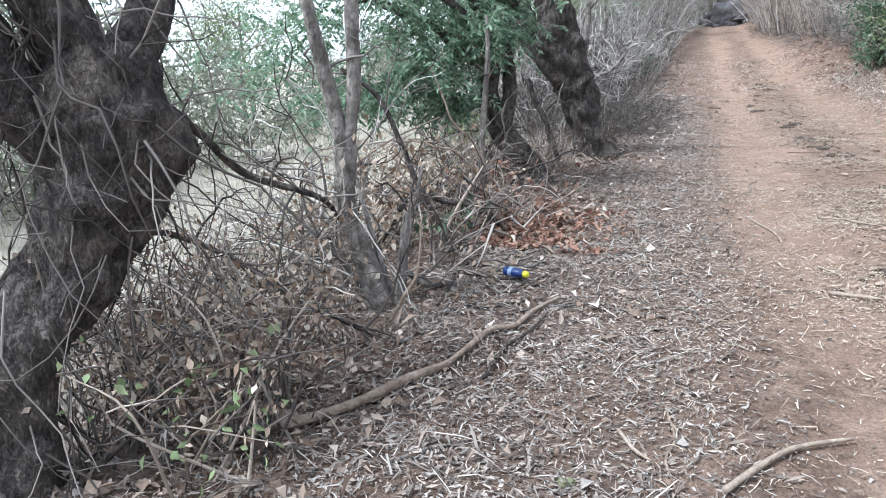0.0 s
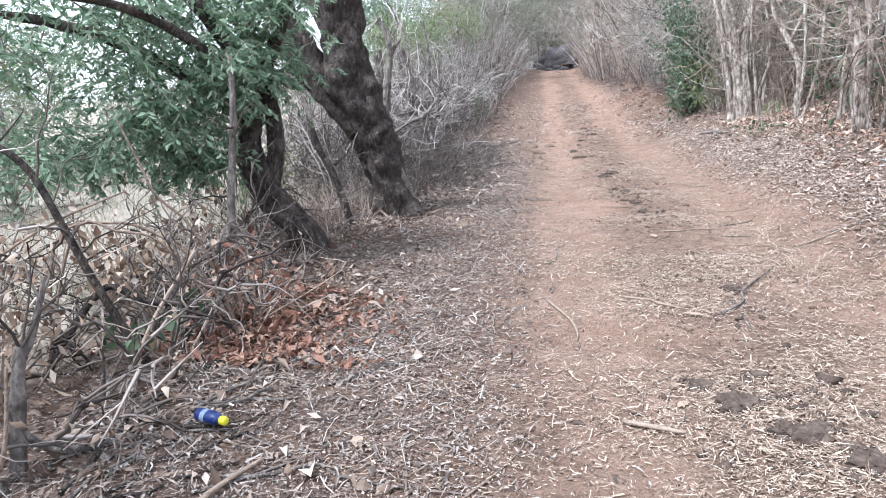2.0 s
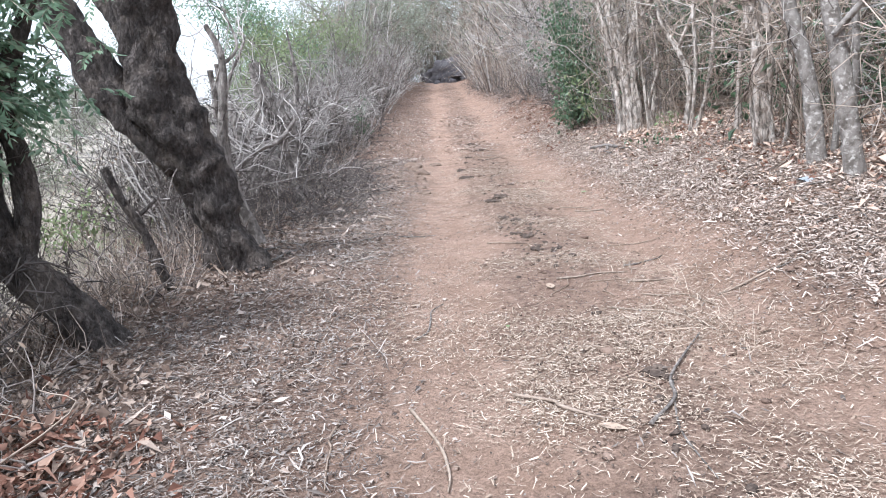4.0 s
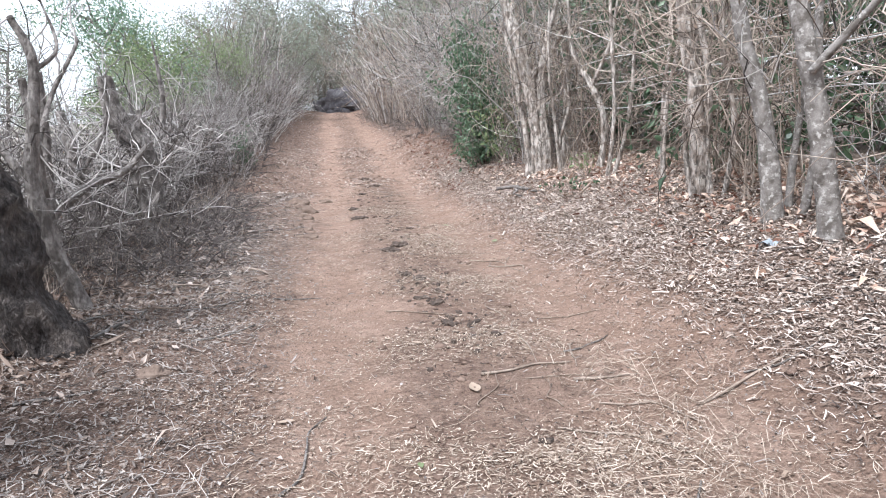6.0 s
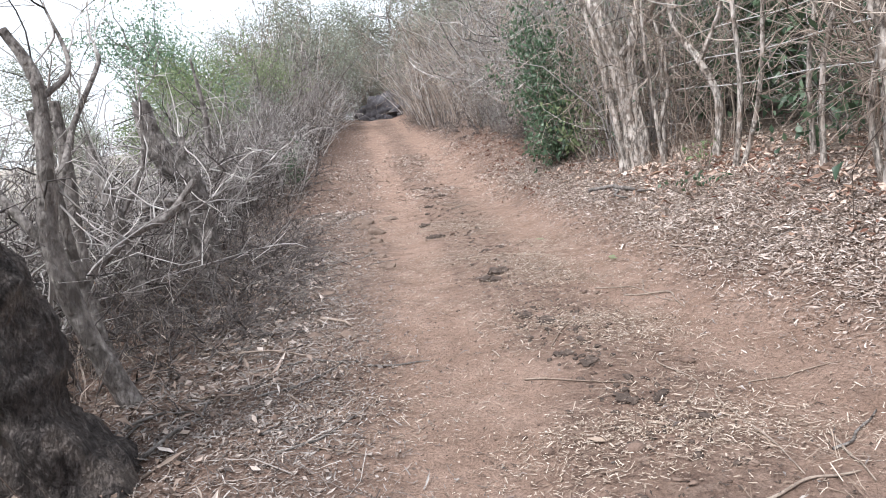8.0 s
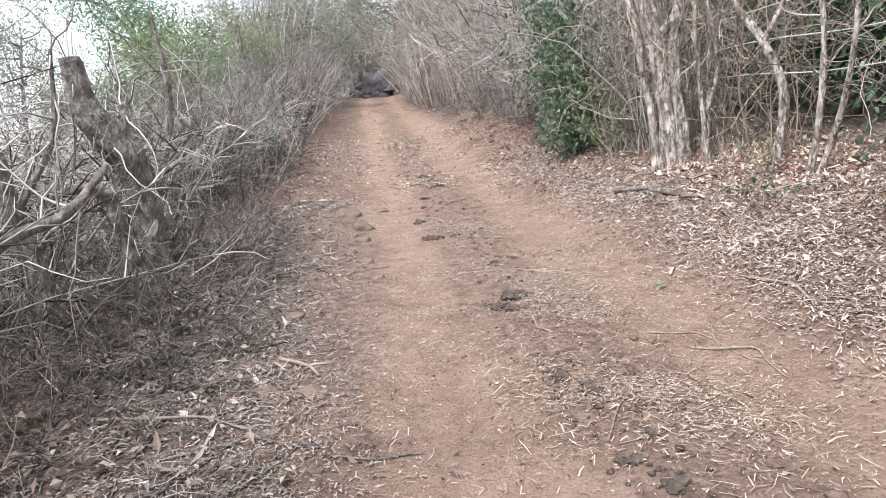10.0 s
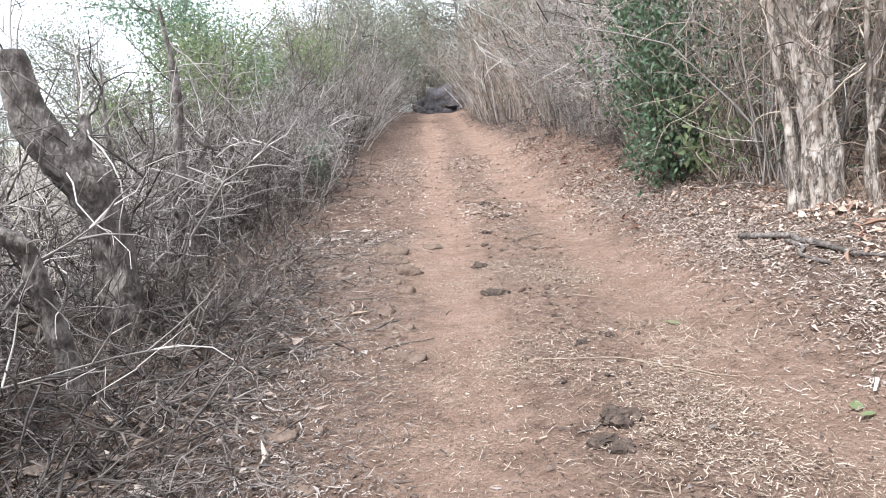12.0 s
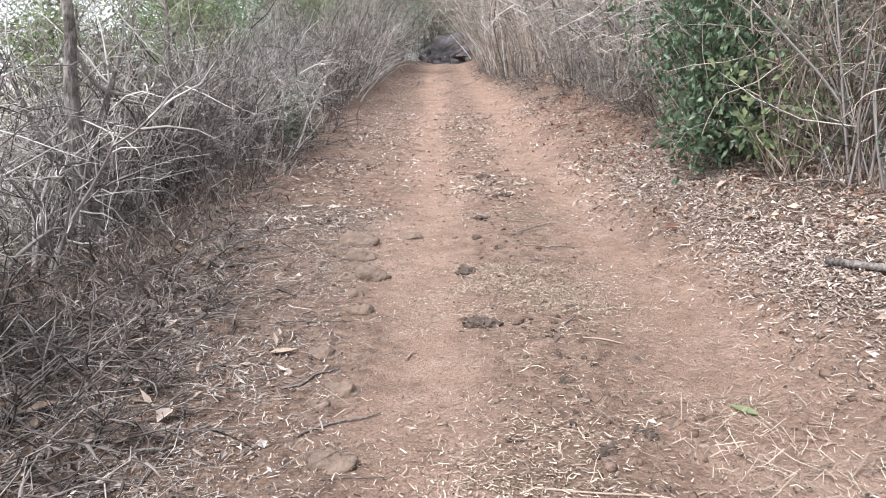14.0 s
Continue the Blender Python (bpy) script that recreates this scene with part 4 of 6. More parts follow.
gnarled_tree("slim_trunk", W(6.29, -1.9), [
    ("trunk", [P(6.29, -1.9, 0.08), P(6.28, -1.91, 0.59), P(6.31, -1.86, 1.09), P(6.33, -1.81, 1.5), P(6.35, -1.8, 1.9)], [0.036, 0.031, 0.029, 0.026, 0.015], 0.12)],
    BARK_GREY, "slim straight grey trunk under the green tree", "tree", 7, 6, 0.5)
gnarled_tree("cut_sapling", W(8.47, -1.57), [
    ("trunk", [P(8.47, -1.55, 0.08), P(8.44, -1.66, 0.5), P(8.42, -1.73, 0.78), P(8.38, -1.85, 1.05), P(8.36, -1.92, 1.28)], [0.045, 0.04, 0.036, 0.034, 0.036], 0.16),
    ("side_shoot", [P(8.42, -1.73, 0.9), P(8.45, -1.6, 1.0)], [0.02, 0.012], 0.1)],
    BARK_DARK, "leaning cut-off dark sapling stem", "stump", 8)

# large dark tree leaning back from the lane
gnarled_tree("leaning_dark_tree", P(9.31, -1.23, 0.2), [
    ("trunk", [P(9.32, -1.19, 0.08), P(9.28, -1.38, 0.61), P(9.25, -1.48, 1.09), P(9.19, -1.68, 1.62), P(9.16, -1.76, 2.19), P(9.17, -1.70, 2.8), P(9.17, -1.60, 3.8)], [0.21, 0.205, 0.225, 0.26, 0.22, 0.19, 0.11], 0.36),
    ("limb", [P(9.21, -1.63, 1.22), P(9.11, -1.97, 1.66), P(9.06, -2.20, 2.15), P(8.99, -2.44, 2.7), P(8.87, -2.98, 3.7)], [0.17, 0.165, 0.155, 0.135, 0.07], 0.34),
    ("limb", [P(9.15, -1.88, 2.3), P(9.27, -2.23, 2.9), P(9.47, -2.63, 3.6)], [0.09, 0.07, 0.04], 0.3),
    ("side_shoot", [P(9.29, -1.33, 0.5), P(9.42, -1.48, 0.9), P(9.37, -1.63, 1.4)], [0.045, 0.035, 0.015], 0.15),
], BARK_DARK, "thick leaning dark-barked tree forking above head height", twig_seed=11, twigs=34, twig_len=0.9)

# bare stems in the near part of the hedge
gnarled_tree("bare_tree", P(10.37, -1.34, 0.2), [
    ("trunk", [P(10.38, -1.30, 0.08), P(10.31, -1.5, 0.77), P(10.28, -1.57, 1.27), P(10.3, -1.52, 1.72), P(10.32, -1.47, 2.19), P(10.29, -1.58, 2.5)], [0.065, 0.058, 0.06, 0.046, 0.04, 0.025], 0.18),
    ("limb", [P(10.28, -1.57, 1.25), P(10.4, -1.85, 1.6), P(10.5, -2.1, 1.9)], [0.035, 0.03, 0.015], 0.15),
    ("limb", [P(10.31, -1.47, 2.1), P(10.5, -1.35, 2.3), P(10.7, -1.5, 2.7)], [0.02, 0.015, 0.008], 0.12),
], BARK_GREY, BARE_LABEL, twig_seed=12, twigs=24, twig_len=0.8, twig_material=TWIG_GREY)
gnarled_tree("bare_tree", P(11.0, -1.6, 0.2), [
    ("trunk", [P(11.0, -1.6, 0.06), P(10.95, -1.72, 0.9), P(10.9, -1.75, 1.6), P(10.88, -1.78, 2.1)], [0.042, 0.038, 0.04, 0.03], 0.15),
    ("limb", [P(10.9, -1.75, 1.5), P(11.3, -1.7, 2.0), P(11.6, -1.55, 2.45), P(12.0, -1.7, 2.6)], [0.026, 0.022, 0.018, 0.008], 0.1),
], BARK_GREY, BARE_LABEL, twig_seed=13, twigs=18, twig_len=0.9, twig_material=TWIG_GREY)
gnarled_tree("bare_tree", P(11.45, -1.88, 0.2), [
    ("trunk", [P(11.45, -1.88, 0.06), P(11.44, -1.89, 0.96), P(11.45, -1.86, 1.71), P(11.45, -1.86, 2.2)], [0.055, 0.05, 0.045, 0.04], 0.15),
    ("broken_limb", [P(11.44, -1.89, 0.9), P(11.7, -1.6, 1.15), P(11.9, -1.35, 1.25), P(12.1, -1.15, 1.5)], [0.04, 0.034, 0.03, 0.022], 0.15),
], BARK_GREY, "grey trunk with a broken side limb in the hedge", twig_seed=14, twigs=18, twig_len=0.9, twig_material=TWIG_GREY)
gnarled_tree("bare_tree", P(12.8, -1.95, 0.2), [
    ("trunk", [P(12.8, -1.95, 0.06), P(12.85, -2.0, 0.8), P(12.8, -2.1, 1.4), P(12.85, -2.2, 1.9)], [0.075, 0.065, 0.07, 0.05], 0.22),
    ("limb", [P(12.82, -2.05, 1.2), P(13.0, -1.8, 1.7), P(13.1, -1.75, 2.3)], [0.03, 0.025, 0.012], 0.12),
], BARK_GREY, "thick weathered pollard stub in the hedge", twig_seed=15, twigs=22, twig_len=0.9, twig_material=TWIG_GREY)
gnarled_tree("pollard_tree", P(14.86, -1.75, 0.2), [
    ("trunk", [P(14.87, -1.72, 0.06), P(14.84, -1.77, 0.55), P(14.83, -1.79, 1.02), P(14.8, -1.87, 1.4), P(14.73, -2.02, 1.64), P(14.67, -2.17, 1.94), P(14.64, -2.2, 2.4)], [0.13, 0.125, 0.13, 0.165, 0.16, 0.12, 0.09], 0.26),
    ("stub", [P(14.75, -1.95, 1.5), P(14.82, -1.88, 1.78), P(14.85, -1.86, 1.95)], [0.07, 0.05, 0.04], 0.2),
], BARK_GREY, "thick crooked pollarded trunk with bare shoots", twig_seed=16, twigs=30, twig_len=1.0, twig_material=TWIG_GREY)
gnarled_tree("bent_tree", P(13.58, -1.52, 0.2), [
    ("trunk", [P(13.59, -1.49, 0.06), P(13.55, -1.57, 0.6), P(13.52, -1.62, 0.92), P(13.51, -1.65, 1.14), P(13.48, -1.70, 1.24), P(13.43, -1.8, 1.28), P(13.3, -2.0, 1.25)], [0.07, 0.065, 0.06, 0.062, 0.06, 0.05, 0.03], 0.22),
], BARK_GREY, "crooked grey stem bent over at the top", twig_seed=26, twigs=14, twig_len=0.8, twig_material=TWIG_GREY)
gnarled_tree("bare_tree", P(17.66, -2.1, 0.25), [
    ("trunk", [P(17.66, -2.1, 0.08), P(17.62, -2.18, 0.99), P(17.62, -2.18, 1.75), P(17.64, -2.13, 2.31), P(17.6, -2.2, 3.2)], [0.085, 0.07, 0.055, 0.042, 0.016], 0.16),
    ("limb", [P(17.62, -2.18, 1.0), P(17.75, -2.0, 1.5), P(17.85, -1.8, 2.1)], [0.04, 0.03, 0.014], 0.12),
    ("pale_shoot", [P(17.65, -2.13, 2.05), P(17.7, -2.0, 1.75), P(17.78, -1.78, 1.66), P(17.82, -1.5, 1.74)], [0.024, 0.022, 0.018, 0.011], 0.06),
    ("limb", [P(17.6, -2.2, 0.7), P(17.4, -2.35, 1.3), P(17.3, -2.6, 2.2)], [0.03, 0.025, 0.01], 0.12),
], BARK_GREY, BARE_LABEL, twig_seed=17, twigs=30, twig_len=0.9, twig_material=TWIG_GREY)
for i, (s, n, h) in enumerate(((16.2, -2.3, 2.2), (20.2, -2.4, 2.7), (26.5, -2.2, 3.4))):
    lean = 0.25 * math.sin(i * 2.4)
    gnarled_tree("bare_tree", W(s, n), [
        ("trunk", [W(s, n, -0.08), W(s + 0.05, n + lean * 0.3, h * 0.3), W(s - 0.04, n + lean * 0.8, h * 0.65), W(s, n + lean, h)], [0.04, 0.032, 0.024, 0.008], 0.14),
        ("limb", [W(s, n + lean * 0.4, h * 0.4), W(s + 0.2, n - 0.2, h * 0.6), W(s + 0.3, n - 0.4, h * 0.85)], [0.028, 0.02, 0.008], 0.12),
    ], BARK_GREY, BARE_LABEL, twig_seed=30 + i, twigs=26, twig_len=0.8, twig_material=TWIG_GREY)

# trunks on the bank
gnarled_tree("pale_tree", P(16.37, 4.24, 0.72), [
    ("trunk", [P(16.34, 4.26, 0.6), P(16.38, 4.24, 1.4), P(16.42, 4.15, 2.1), P(16.5, 4.0, 2.8), P(16.72, 3.8, 3.6), P(16.8, 3.7, 4.6)], [0.125, 0.10, 0.115, 0.11, 0.085, 0.06], 0.26),
    ("stem", [P(16.44, 4.10, 0.6), P(16.48, 4.08, 1.3), P(16.55, 3.98, 2.0), P(16.6, 3.9, 2.6), P(16.75, 3.75, 3.3)], [0.07, 0.055, 0.05, 0.05, 0.035], 0.16),
    ("stem", [P(16.22, 4.38, 0.6), P(16.26, 4.36, 1.3), P(16.34, 4.3, 2.0), P(16.3, 4.4, 2.9), P(16.1, 4.6, 3.8)], [0.09, 0.075, 0.07, 0.06, 0.03], 0.2),
    ("stem", [P(16.1, 4.6, 0.65), P(16.1, 4.65, 1.5), P(16.15, 4.7, 2.4), P(16.0, 4.8, 3.4)], [0.05, 0.04, 0.035, 0.02], 0.14),
    ("stem", [P(15.85, 4.55, 0.6), P(15.95, 4.5, 1.2), P(15.9, 4.65, 1.9), P(16.1, 4.6, 2.8)], [0.045, 0.035, 0.03, 0.02], 0.16),
    ("dead_limb", [P(16.45, 4.12, 2.3), P(16.25, 4.5, 2.8), P(15.9, 4.6, 3.1)], [0.07, 0.05, 0.03], 0.2),
], BARK_WHITE, "thick pale-barked tree with fluted trunk on the bank", twig_seed=18, twigs=140, twig_len=0.7, twig_material=TWIG_TAN)
gnarled_tree("twin_stemmed_tree", P(13.84, 4.47, 0.68), [
    ("stem", [P(13.86, 4.45, 0.55), P(13.8, 4.54, 1.27), P(13.78, 4.56, 1.91), P(13.8, 4.53, 2.6), P(13.85, 4.5, 3.8)], [0.036, 0.032, 0.03, 0.028, 0.015], 0.1),
    ("stem", [P(13.84, 4.49, 0.55), P(13.7, 4.67, 1.31), P(13.64, 4.75, 1.94), P(13.62, 4.78, 2.6), P(13.5, 4.8, 3.6)], [0.036, 0.03, 0.027, 0.025, 0.012], 0.1),
], BARK_WHITE, "slender pale tree with two stems on the leafy bank", twig_seed=19, twigs=14, twig_len=0.8, twig_material=TWIG_TAN)
gnarled_tree("crooked_tree", P(14.9, 4.75, 0.75), [
    ("trunk", [P(14.9, 4.75, 0.6), P(14.85, 4.85, 1.5), P(15.0, 4.7, 2.1), P(15.25, 4.5, 2.6), P(15.2, 4.4, 3.4)], [0.06, 0.05, 0.045, 0.035, 0.02], 0.14),
    ("limb", [P(15.0, 4.7, 2.1), P(14.8, 4.9, 2.7), P(14.7, 5.0, 3.4)], [0.035, 0.03, 0.015], 0.12),
], BARK_WHITE, "crooked pale-barked tree with forked limbs on the bank", twig_seed=20, twigs=24, twig_len=0.9, twig_material=TWIG_TAN)
gnarled_tree("pale_tree", P(11.15, 4.38, 0.75), [
    ("trunk", [P(11.15, 4.4, 0.6), P(11.13, 4.33, 1.36), P(11.15, 4.3, 1.96), P(11.2, 4.22, 2.5), P(11.25, 4.1, 3.6)], [0.10, 0.08, 0.075, 0.07, 0.04], 0.28),
    ("stem", [P(11.05, 4.5, 0.6), P(11.1, 4.42, 1.2), P(11.03, 4.4, 1.9), P(11.1, 4.3, 2.7), P(11.0, 4.3, 3.5)], [0.05, 0.04, 0.035, 0.03, 0.015], 0.2),
    ("stem", [P(11.0, 4.55, 0.65), P(10.9, 4.6, 1.5), P(11.0, 4.5, 2.4), P(10.9, 4.6, 3.4)], [0.035, 0.03, 0.026, 0.015], 0.14),
    ("stem", [P(11.3, 4.4, 0.6), P(11.4, 4.35, 1.4), P(11.3, 4.4, 2.2), P(11.5, 4.4, 3.2)], [0.03, 0.026, 0.022, 0.012], 0.14),
], BARK_WHITE, "blotchy pale tree trunk wound with dry vines", twig_seed=21, twigs=80, twig_len=0.8, twig_material=TWIG_TAN)
gnarled_tree("spotted_tree", P(8.85, 4.12, 0.62), [
    ("trunk", [P(8.85, 4.15, 0.5), P(8.88, 4.04, 1.3), P(8.93, 3.95, 1.9), P(8.98, 3.88, 2.3), P(9.15, 3.7, 3.5)], [0.083, 0.076, 0.07, 0.065, 0.045], 0.1),
    ("limb", [P(8.85, 3.9, 1.85), P(8.5, 4.2, 2.4), P(8.2, 4.4, 3.0)], [0.03, 0.025, 0.012], 0.1),
], BARK_SPOT, "smooth grey tree trunk with pale spots on the bank", twig_seed=22, twigs=12, twig_len=0.8, twig_material=TWIG_TAN)
gnarled_tree("spotted_tree", P(9.75, 4.28, 0.7), [
    ("trunk", [P(9.75, 4.3, 0.55), P(9.8, 4.2, 1.5), P(9.9, 4.08, 2.1), P(9.95, 4.0, 2.6), P(10.1, 3.9, 3.6)], [0.085, 0.07, 0.065, 0.06, 0.04], 0.14),
    ("stem", [P(9.6, 4.4, 0.55), P(9.55, 4.5, 1.4), P(9.6, 4.5, 2.4), P(9.5, 4.6, 3.4)], [0.04, 0.035, 0.03, 0.015], 0.12),
    ("stem", [P(9.9, 4.5, 0.55), P(9.95, 4.6, 1.4), P(9.9, 4.7, 2.4), P(10.0, 4.8, 3.4)], [0.035, 0.03, 0.026, 0.015], 0.12),
], BARK_SPOT, "slim pale trunks grown close together on the bank", twig_seed=23, twigs=24, twig_len=0.8, twig_material=TWIG_TAN)
for i, (s, n) in enumerate(((12.4, 4.6), (13.0, 4.9), (15.6, 4.4), (17.3, 4.45), (18.4, 4.7), (21.6, 4.6), (23.5, 4.7), (26.0, 4.6), (7.6, 4.5))):
    lean = 0.2 * math.sin(i * 1.9 + 1)
    gnarled_tree("slender_tree", W(s, n), [
        ("trunk", [W(s, n, -0.08), W(s + 0.06, n + lean * 0.4, 0.9), W(s - 0.05, n + lean, 1.8), W(s + 0.1, n + lean * 0.6, 3.2)], [0.032, 0.028, 0.024, 0.012], 0.12),
    ], BARK_WHITE, "slender pale bare stem growing on the bank", twig_seed=50 + i, twigs=16, twig_len=0.8, twig_material=TWIG_TAN)


# ---- green growth ----
def leafy_bush(name, base, spots, count, leaf, material, label, category, seed, stem_material=TWIG_TAN, loose=0.09):
    """Leaves along arching shoots that rise from one foot through the given spots."""
    rng = np.random.default_rng(seed)
    ob = thing(name, base, label, category)
    st, lf = Mass(), Mass()
    at, al, lines = [], [], []
    for c, r in spots:
        for i in range(9):
            tip = np.array(c - base) + rng.normal(size=3) * np.array(r) * 0.8
            mid = tip * 0.5 + np.array([rng.normal() * 0.15, rng.normal() * 0.15, 0.15])
            line = curve_through([(rng.normal() * 0.08, rng.normal() * 0.08, -0.05), mid, tip], 9)
            st.tube(line, 0.008, 0.002, 3)
            lines.append(line)
    for i in range(count):
        p, d = at_fraction(lines[rng.integers(len(lines))], rng.uniform(0.3, 1.0))
        at.append(p + rng.normal(size=3) * loose)
        al.append(rng.normal(size=3) * 0.6 + np.array([0, 0, -0.55]))
    lf.leaves(at, al, leaf, leaf * 0.5, rng, 0.25)
    tagged(child("stem_mass", st.data("stem_mass", stem_material), ob), kind="stuff")
    child("foliage", lf.data("foliage", material), ob)
    return ob


leafy_bush("green_creeper", W(19.6, 4.1), [(P(19.7, 3.8, 2.9), (0.35, 0.3, 0.4)), (P(19.5, 3.8, 2.2), (0.35, 0.35, 0.35)), (P(19.3, 3.85, 1.6), (0.35, 0.3, 0.3)), (P(19.1, 3.95, 1.2), (0.35, 0.3, 0.2)), (P(20.4, 3.75, 3.3), (0.5, 0.35, 0.5)), (P(19.9, 3.8, 1.5), (0.4, 0.3, 0.4)), (P(20.5, 3.8, 2.4), (0.4, 0.3, 0.5)), (P(20.1, 3.8, 4.0), (0.5, 0.4, 0.4)), (P(19.2, 4.0, 3.4), (0.4, 0.3, 0.4)), (P(21.3, 3.9, 2.0), (0.5, 0.35, 0.45)), (P(21.6, 3.9, 3.0), (0.5, 0.35, 0.5)), (P(22.3, 3.9, 3.7), (0.5, 0.4, 0.5)), (P(18.7, 4.1, 2.3), (0.3, 0.3, 0.5))], 5600, 0.105, LEAF_DEEP, "glossy dark green creeper climbing the dry hedge", "creeper", 201)
leafy_bush("green_creeper", W(17.8, 4.5), [(P(18.0, 4.2, 2.6), (0.4, 0.3, 0.6)), (P(17.7, 4.3, 3.4), (0.4, 0.3, 0.5)), (P(18.4, 4.1, 3.1), (0.4, 0.3, 0.6)), (P(17.9, 4.3, 1.8), (0.35, 0.3, 0.4))], 620, 0.085, LEAF_DULL, "pale grey-green creeper hanging through the dry hedge", "creeper", 215)
leafy_bush("green_creeper", W(18.3, 4.2), [(P(18.3, 4.0, 1.35), (0.25, 0.25, 0.25)), (P(18.4, 4.05, 1.9), (0.25, 0.2, 0.3))], 220, 0.12, LEAF_LIME, "yellow-green leafy creeper in the dry hedge", "creeper", 202)
leafy_bush("green_creeper", W(22.5, 4.4), [(P(22.5, 4.2, 2.6), (0.5, 0.4, 0.6)), (P(22.8, 4.3, 3.6), (0.5, 0.4, 0.4))], 600, 0.10, LEAF_DULL, "pale grey-green creeper climbing the dry hedge", "creeper", 203)
leafy_bush("green_shrub", W(24.0, -1.75), [(P(24.0, -1.7, 1.3), (0.35, 0.35, 0.35)), (P(23.8, -1.6, 0.9), (0.3, 0.3, 0.25))], 420, 0.13, LEAF_DEEP, "small dark green broad-leaved shrub in the dry hedge", "shrub", 204)
leafy_bush("green_shrub", W(13.46, 3.86), [(W(13.46, 3.86, 0.14), (0.06, 0.06, 0.03))], 34, 0.085, LEAF_DEEP, "small green broad-leaved seedling in the leaf litter", "seedling", 205, loose=0.025)
leafy_bush("green_shrub", W(14.44, 4.4), [(W(14.44, 4.4, 0.25), (0.12, 0.1, 0.1))], 44, 0.075, LEAF_LIME, "small yellow-green seedling in the leaf litter", "seedling", 206, loose=0.025)
leafy_bush("green_shrub", W(4.77, -1.65), [(W(4.77, -1.65, 0.16), (0.1, 0.1, 0.05))], 34, 0.12, LEAF_DEEP, "small dark green seedling among dry twigs", "seedling", 207, loose=0.025)
leafy_bush("green_weed", W(10.9, -3.5), [(W(10.9, -3.5, 0.55), (0.4, 0.4, 0.2)), (W(10.4, -3.7, 0.4), (0.35, 0.35, 0.15))], 420, 0.075, LEAF_LIME, "patch of pale green weeds behind the trunks", "weed", 214)
leafy_bush("withered_shrub", W(5.45, -1.45), [(P(5.4, -1.3, 0.45), (0.3, 0.3, 0.15)), (P(5.6, -1.65, 0.6), (0.35, 0.35, 0.2))], 170, 0.07, LEAF_RUST, "withered shrub with rust-red dead leaves", "shrub", 208)
leafy_bush("withered_shrub", W(5.5, -2.1), [(P(5.3, -2.2, 0.85), (0.5, 0.4, 0.2)), (P(5.9, -2.3, 0.95), (0.4, 0.4, 0.2))], 480, 0.075, LEAF_DRY, "withered shrub hung with curled brown leaves", "shrub", 209)
leafy_bush("withered_shrub", W(4.2, -2.2), [(P(4.1, -2.2, 0.7), (0.4, 0.4, 0.2)), (P(4.7, -2.2, 0.8), (0.4, 0.4, 0.2))], 360, 0.07, LEAF_DRY, "withered shrub hung with curled brown leaves", "shrub", 210)
leafy_bush("withered_weed", W(2.05, -1.75), [(P(2.0, -1.75, 0.55), (0.3, 0.25, 0.2)), (P(2.2, -1.8, 0.75), (0.3, 0.25, 0.2))], 420, 0.05, LEAF_DRY, "clump of withered brown weeds beside the old tree", "weed", 211)
leafy_bush("withered_weed", W(1.75, -1.6), [(P(1.75, -1.6, 0.4), (0.25, 0.2, 0.15))], 60, 0.05, LEAF_LIME, "straggling weed with yellowing leaves", "weed", 212)
leafy_bush("withered_weed", W(2.6, -1.9), [(P(2.6, -1.9, 0.6), (0.3, 0.25, 0.25))], 260, 0.05, LEAF_DRY, "clump of withered brown weeds beside the old tree", "weed", 213)
for i, (s, n, h) in enumerate(((1.75, -2.05, 0.5), (2.1, -2.2, 0.6), (2.35, -1.75, 0.45), (1.95, -1.5, 0.35), (2.5, -2.3, 0.6), (3.0, -2.1, 0.4))):
    leafy_bush("withered_weed", W(s, n), [(W(s, n, h), (0.22, 0.22, 0.16)), (W(s + 0.15, n - 0.1, h * 0.6), (0.25, 0.22, 0.14))], 420, 0.03, (LEAF_BROWN, LEAF_BROWN, LEAF_DRY)[i % 3], "dense clump of withered dark brown weeds", "weed", 220 + i, stem_material=TWIG_DARK)


# ---- fence wire ----
for k, h in enumerate((0.95, 1.3, 1.65)):
    m = Mass()
    pts = [W(s, 4.8 + 0.06 * math.sin(s), 0.0) + Vector((0, 0, h - float(ground_height(s, 4.8 + 0.06 * math.sin(s))) + 0.82 + 0.02 * math.sin(s * 2.1 + k))) for s in np.linspace(6.5, 16.5, 34)]
    m.tube(curve_through(pts, 120), 0.006, 0.006, 5)
    for s in np.linspace(6.7, 16.3, 60):
        q = np.array(W(s, 4.8 + 0.06 * math.sin(s), 0.0)) + np.array([0, 0, h - float(ground_height(s, 4.8 + 0.06 * math.sin(s))) + 0.82 + 0.02 * math.sin(s * 2.1 + k)])
        m.tube([q + np.array([0.012, 0.01, 0.02]), q - np.array([0.012, 0.01, 0.02])], 0.002, 0.001, 3)
    tagged(new("barbed_wire", m.data("barbed_wire", WIRE)), "rusty strand of barbed wire strung along the bank", "wire", "fence wires")


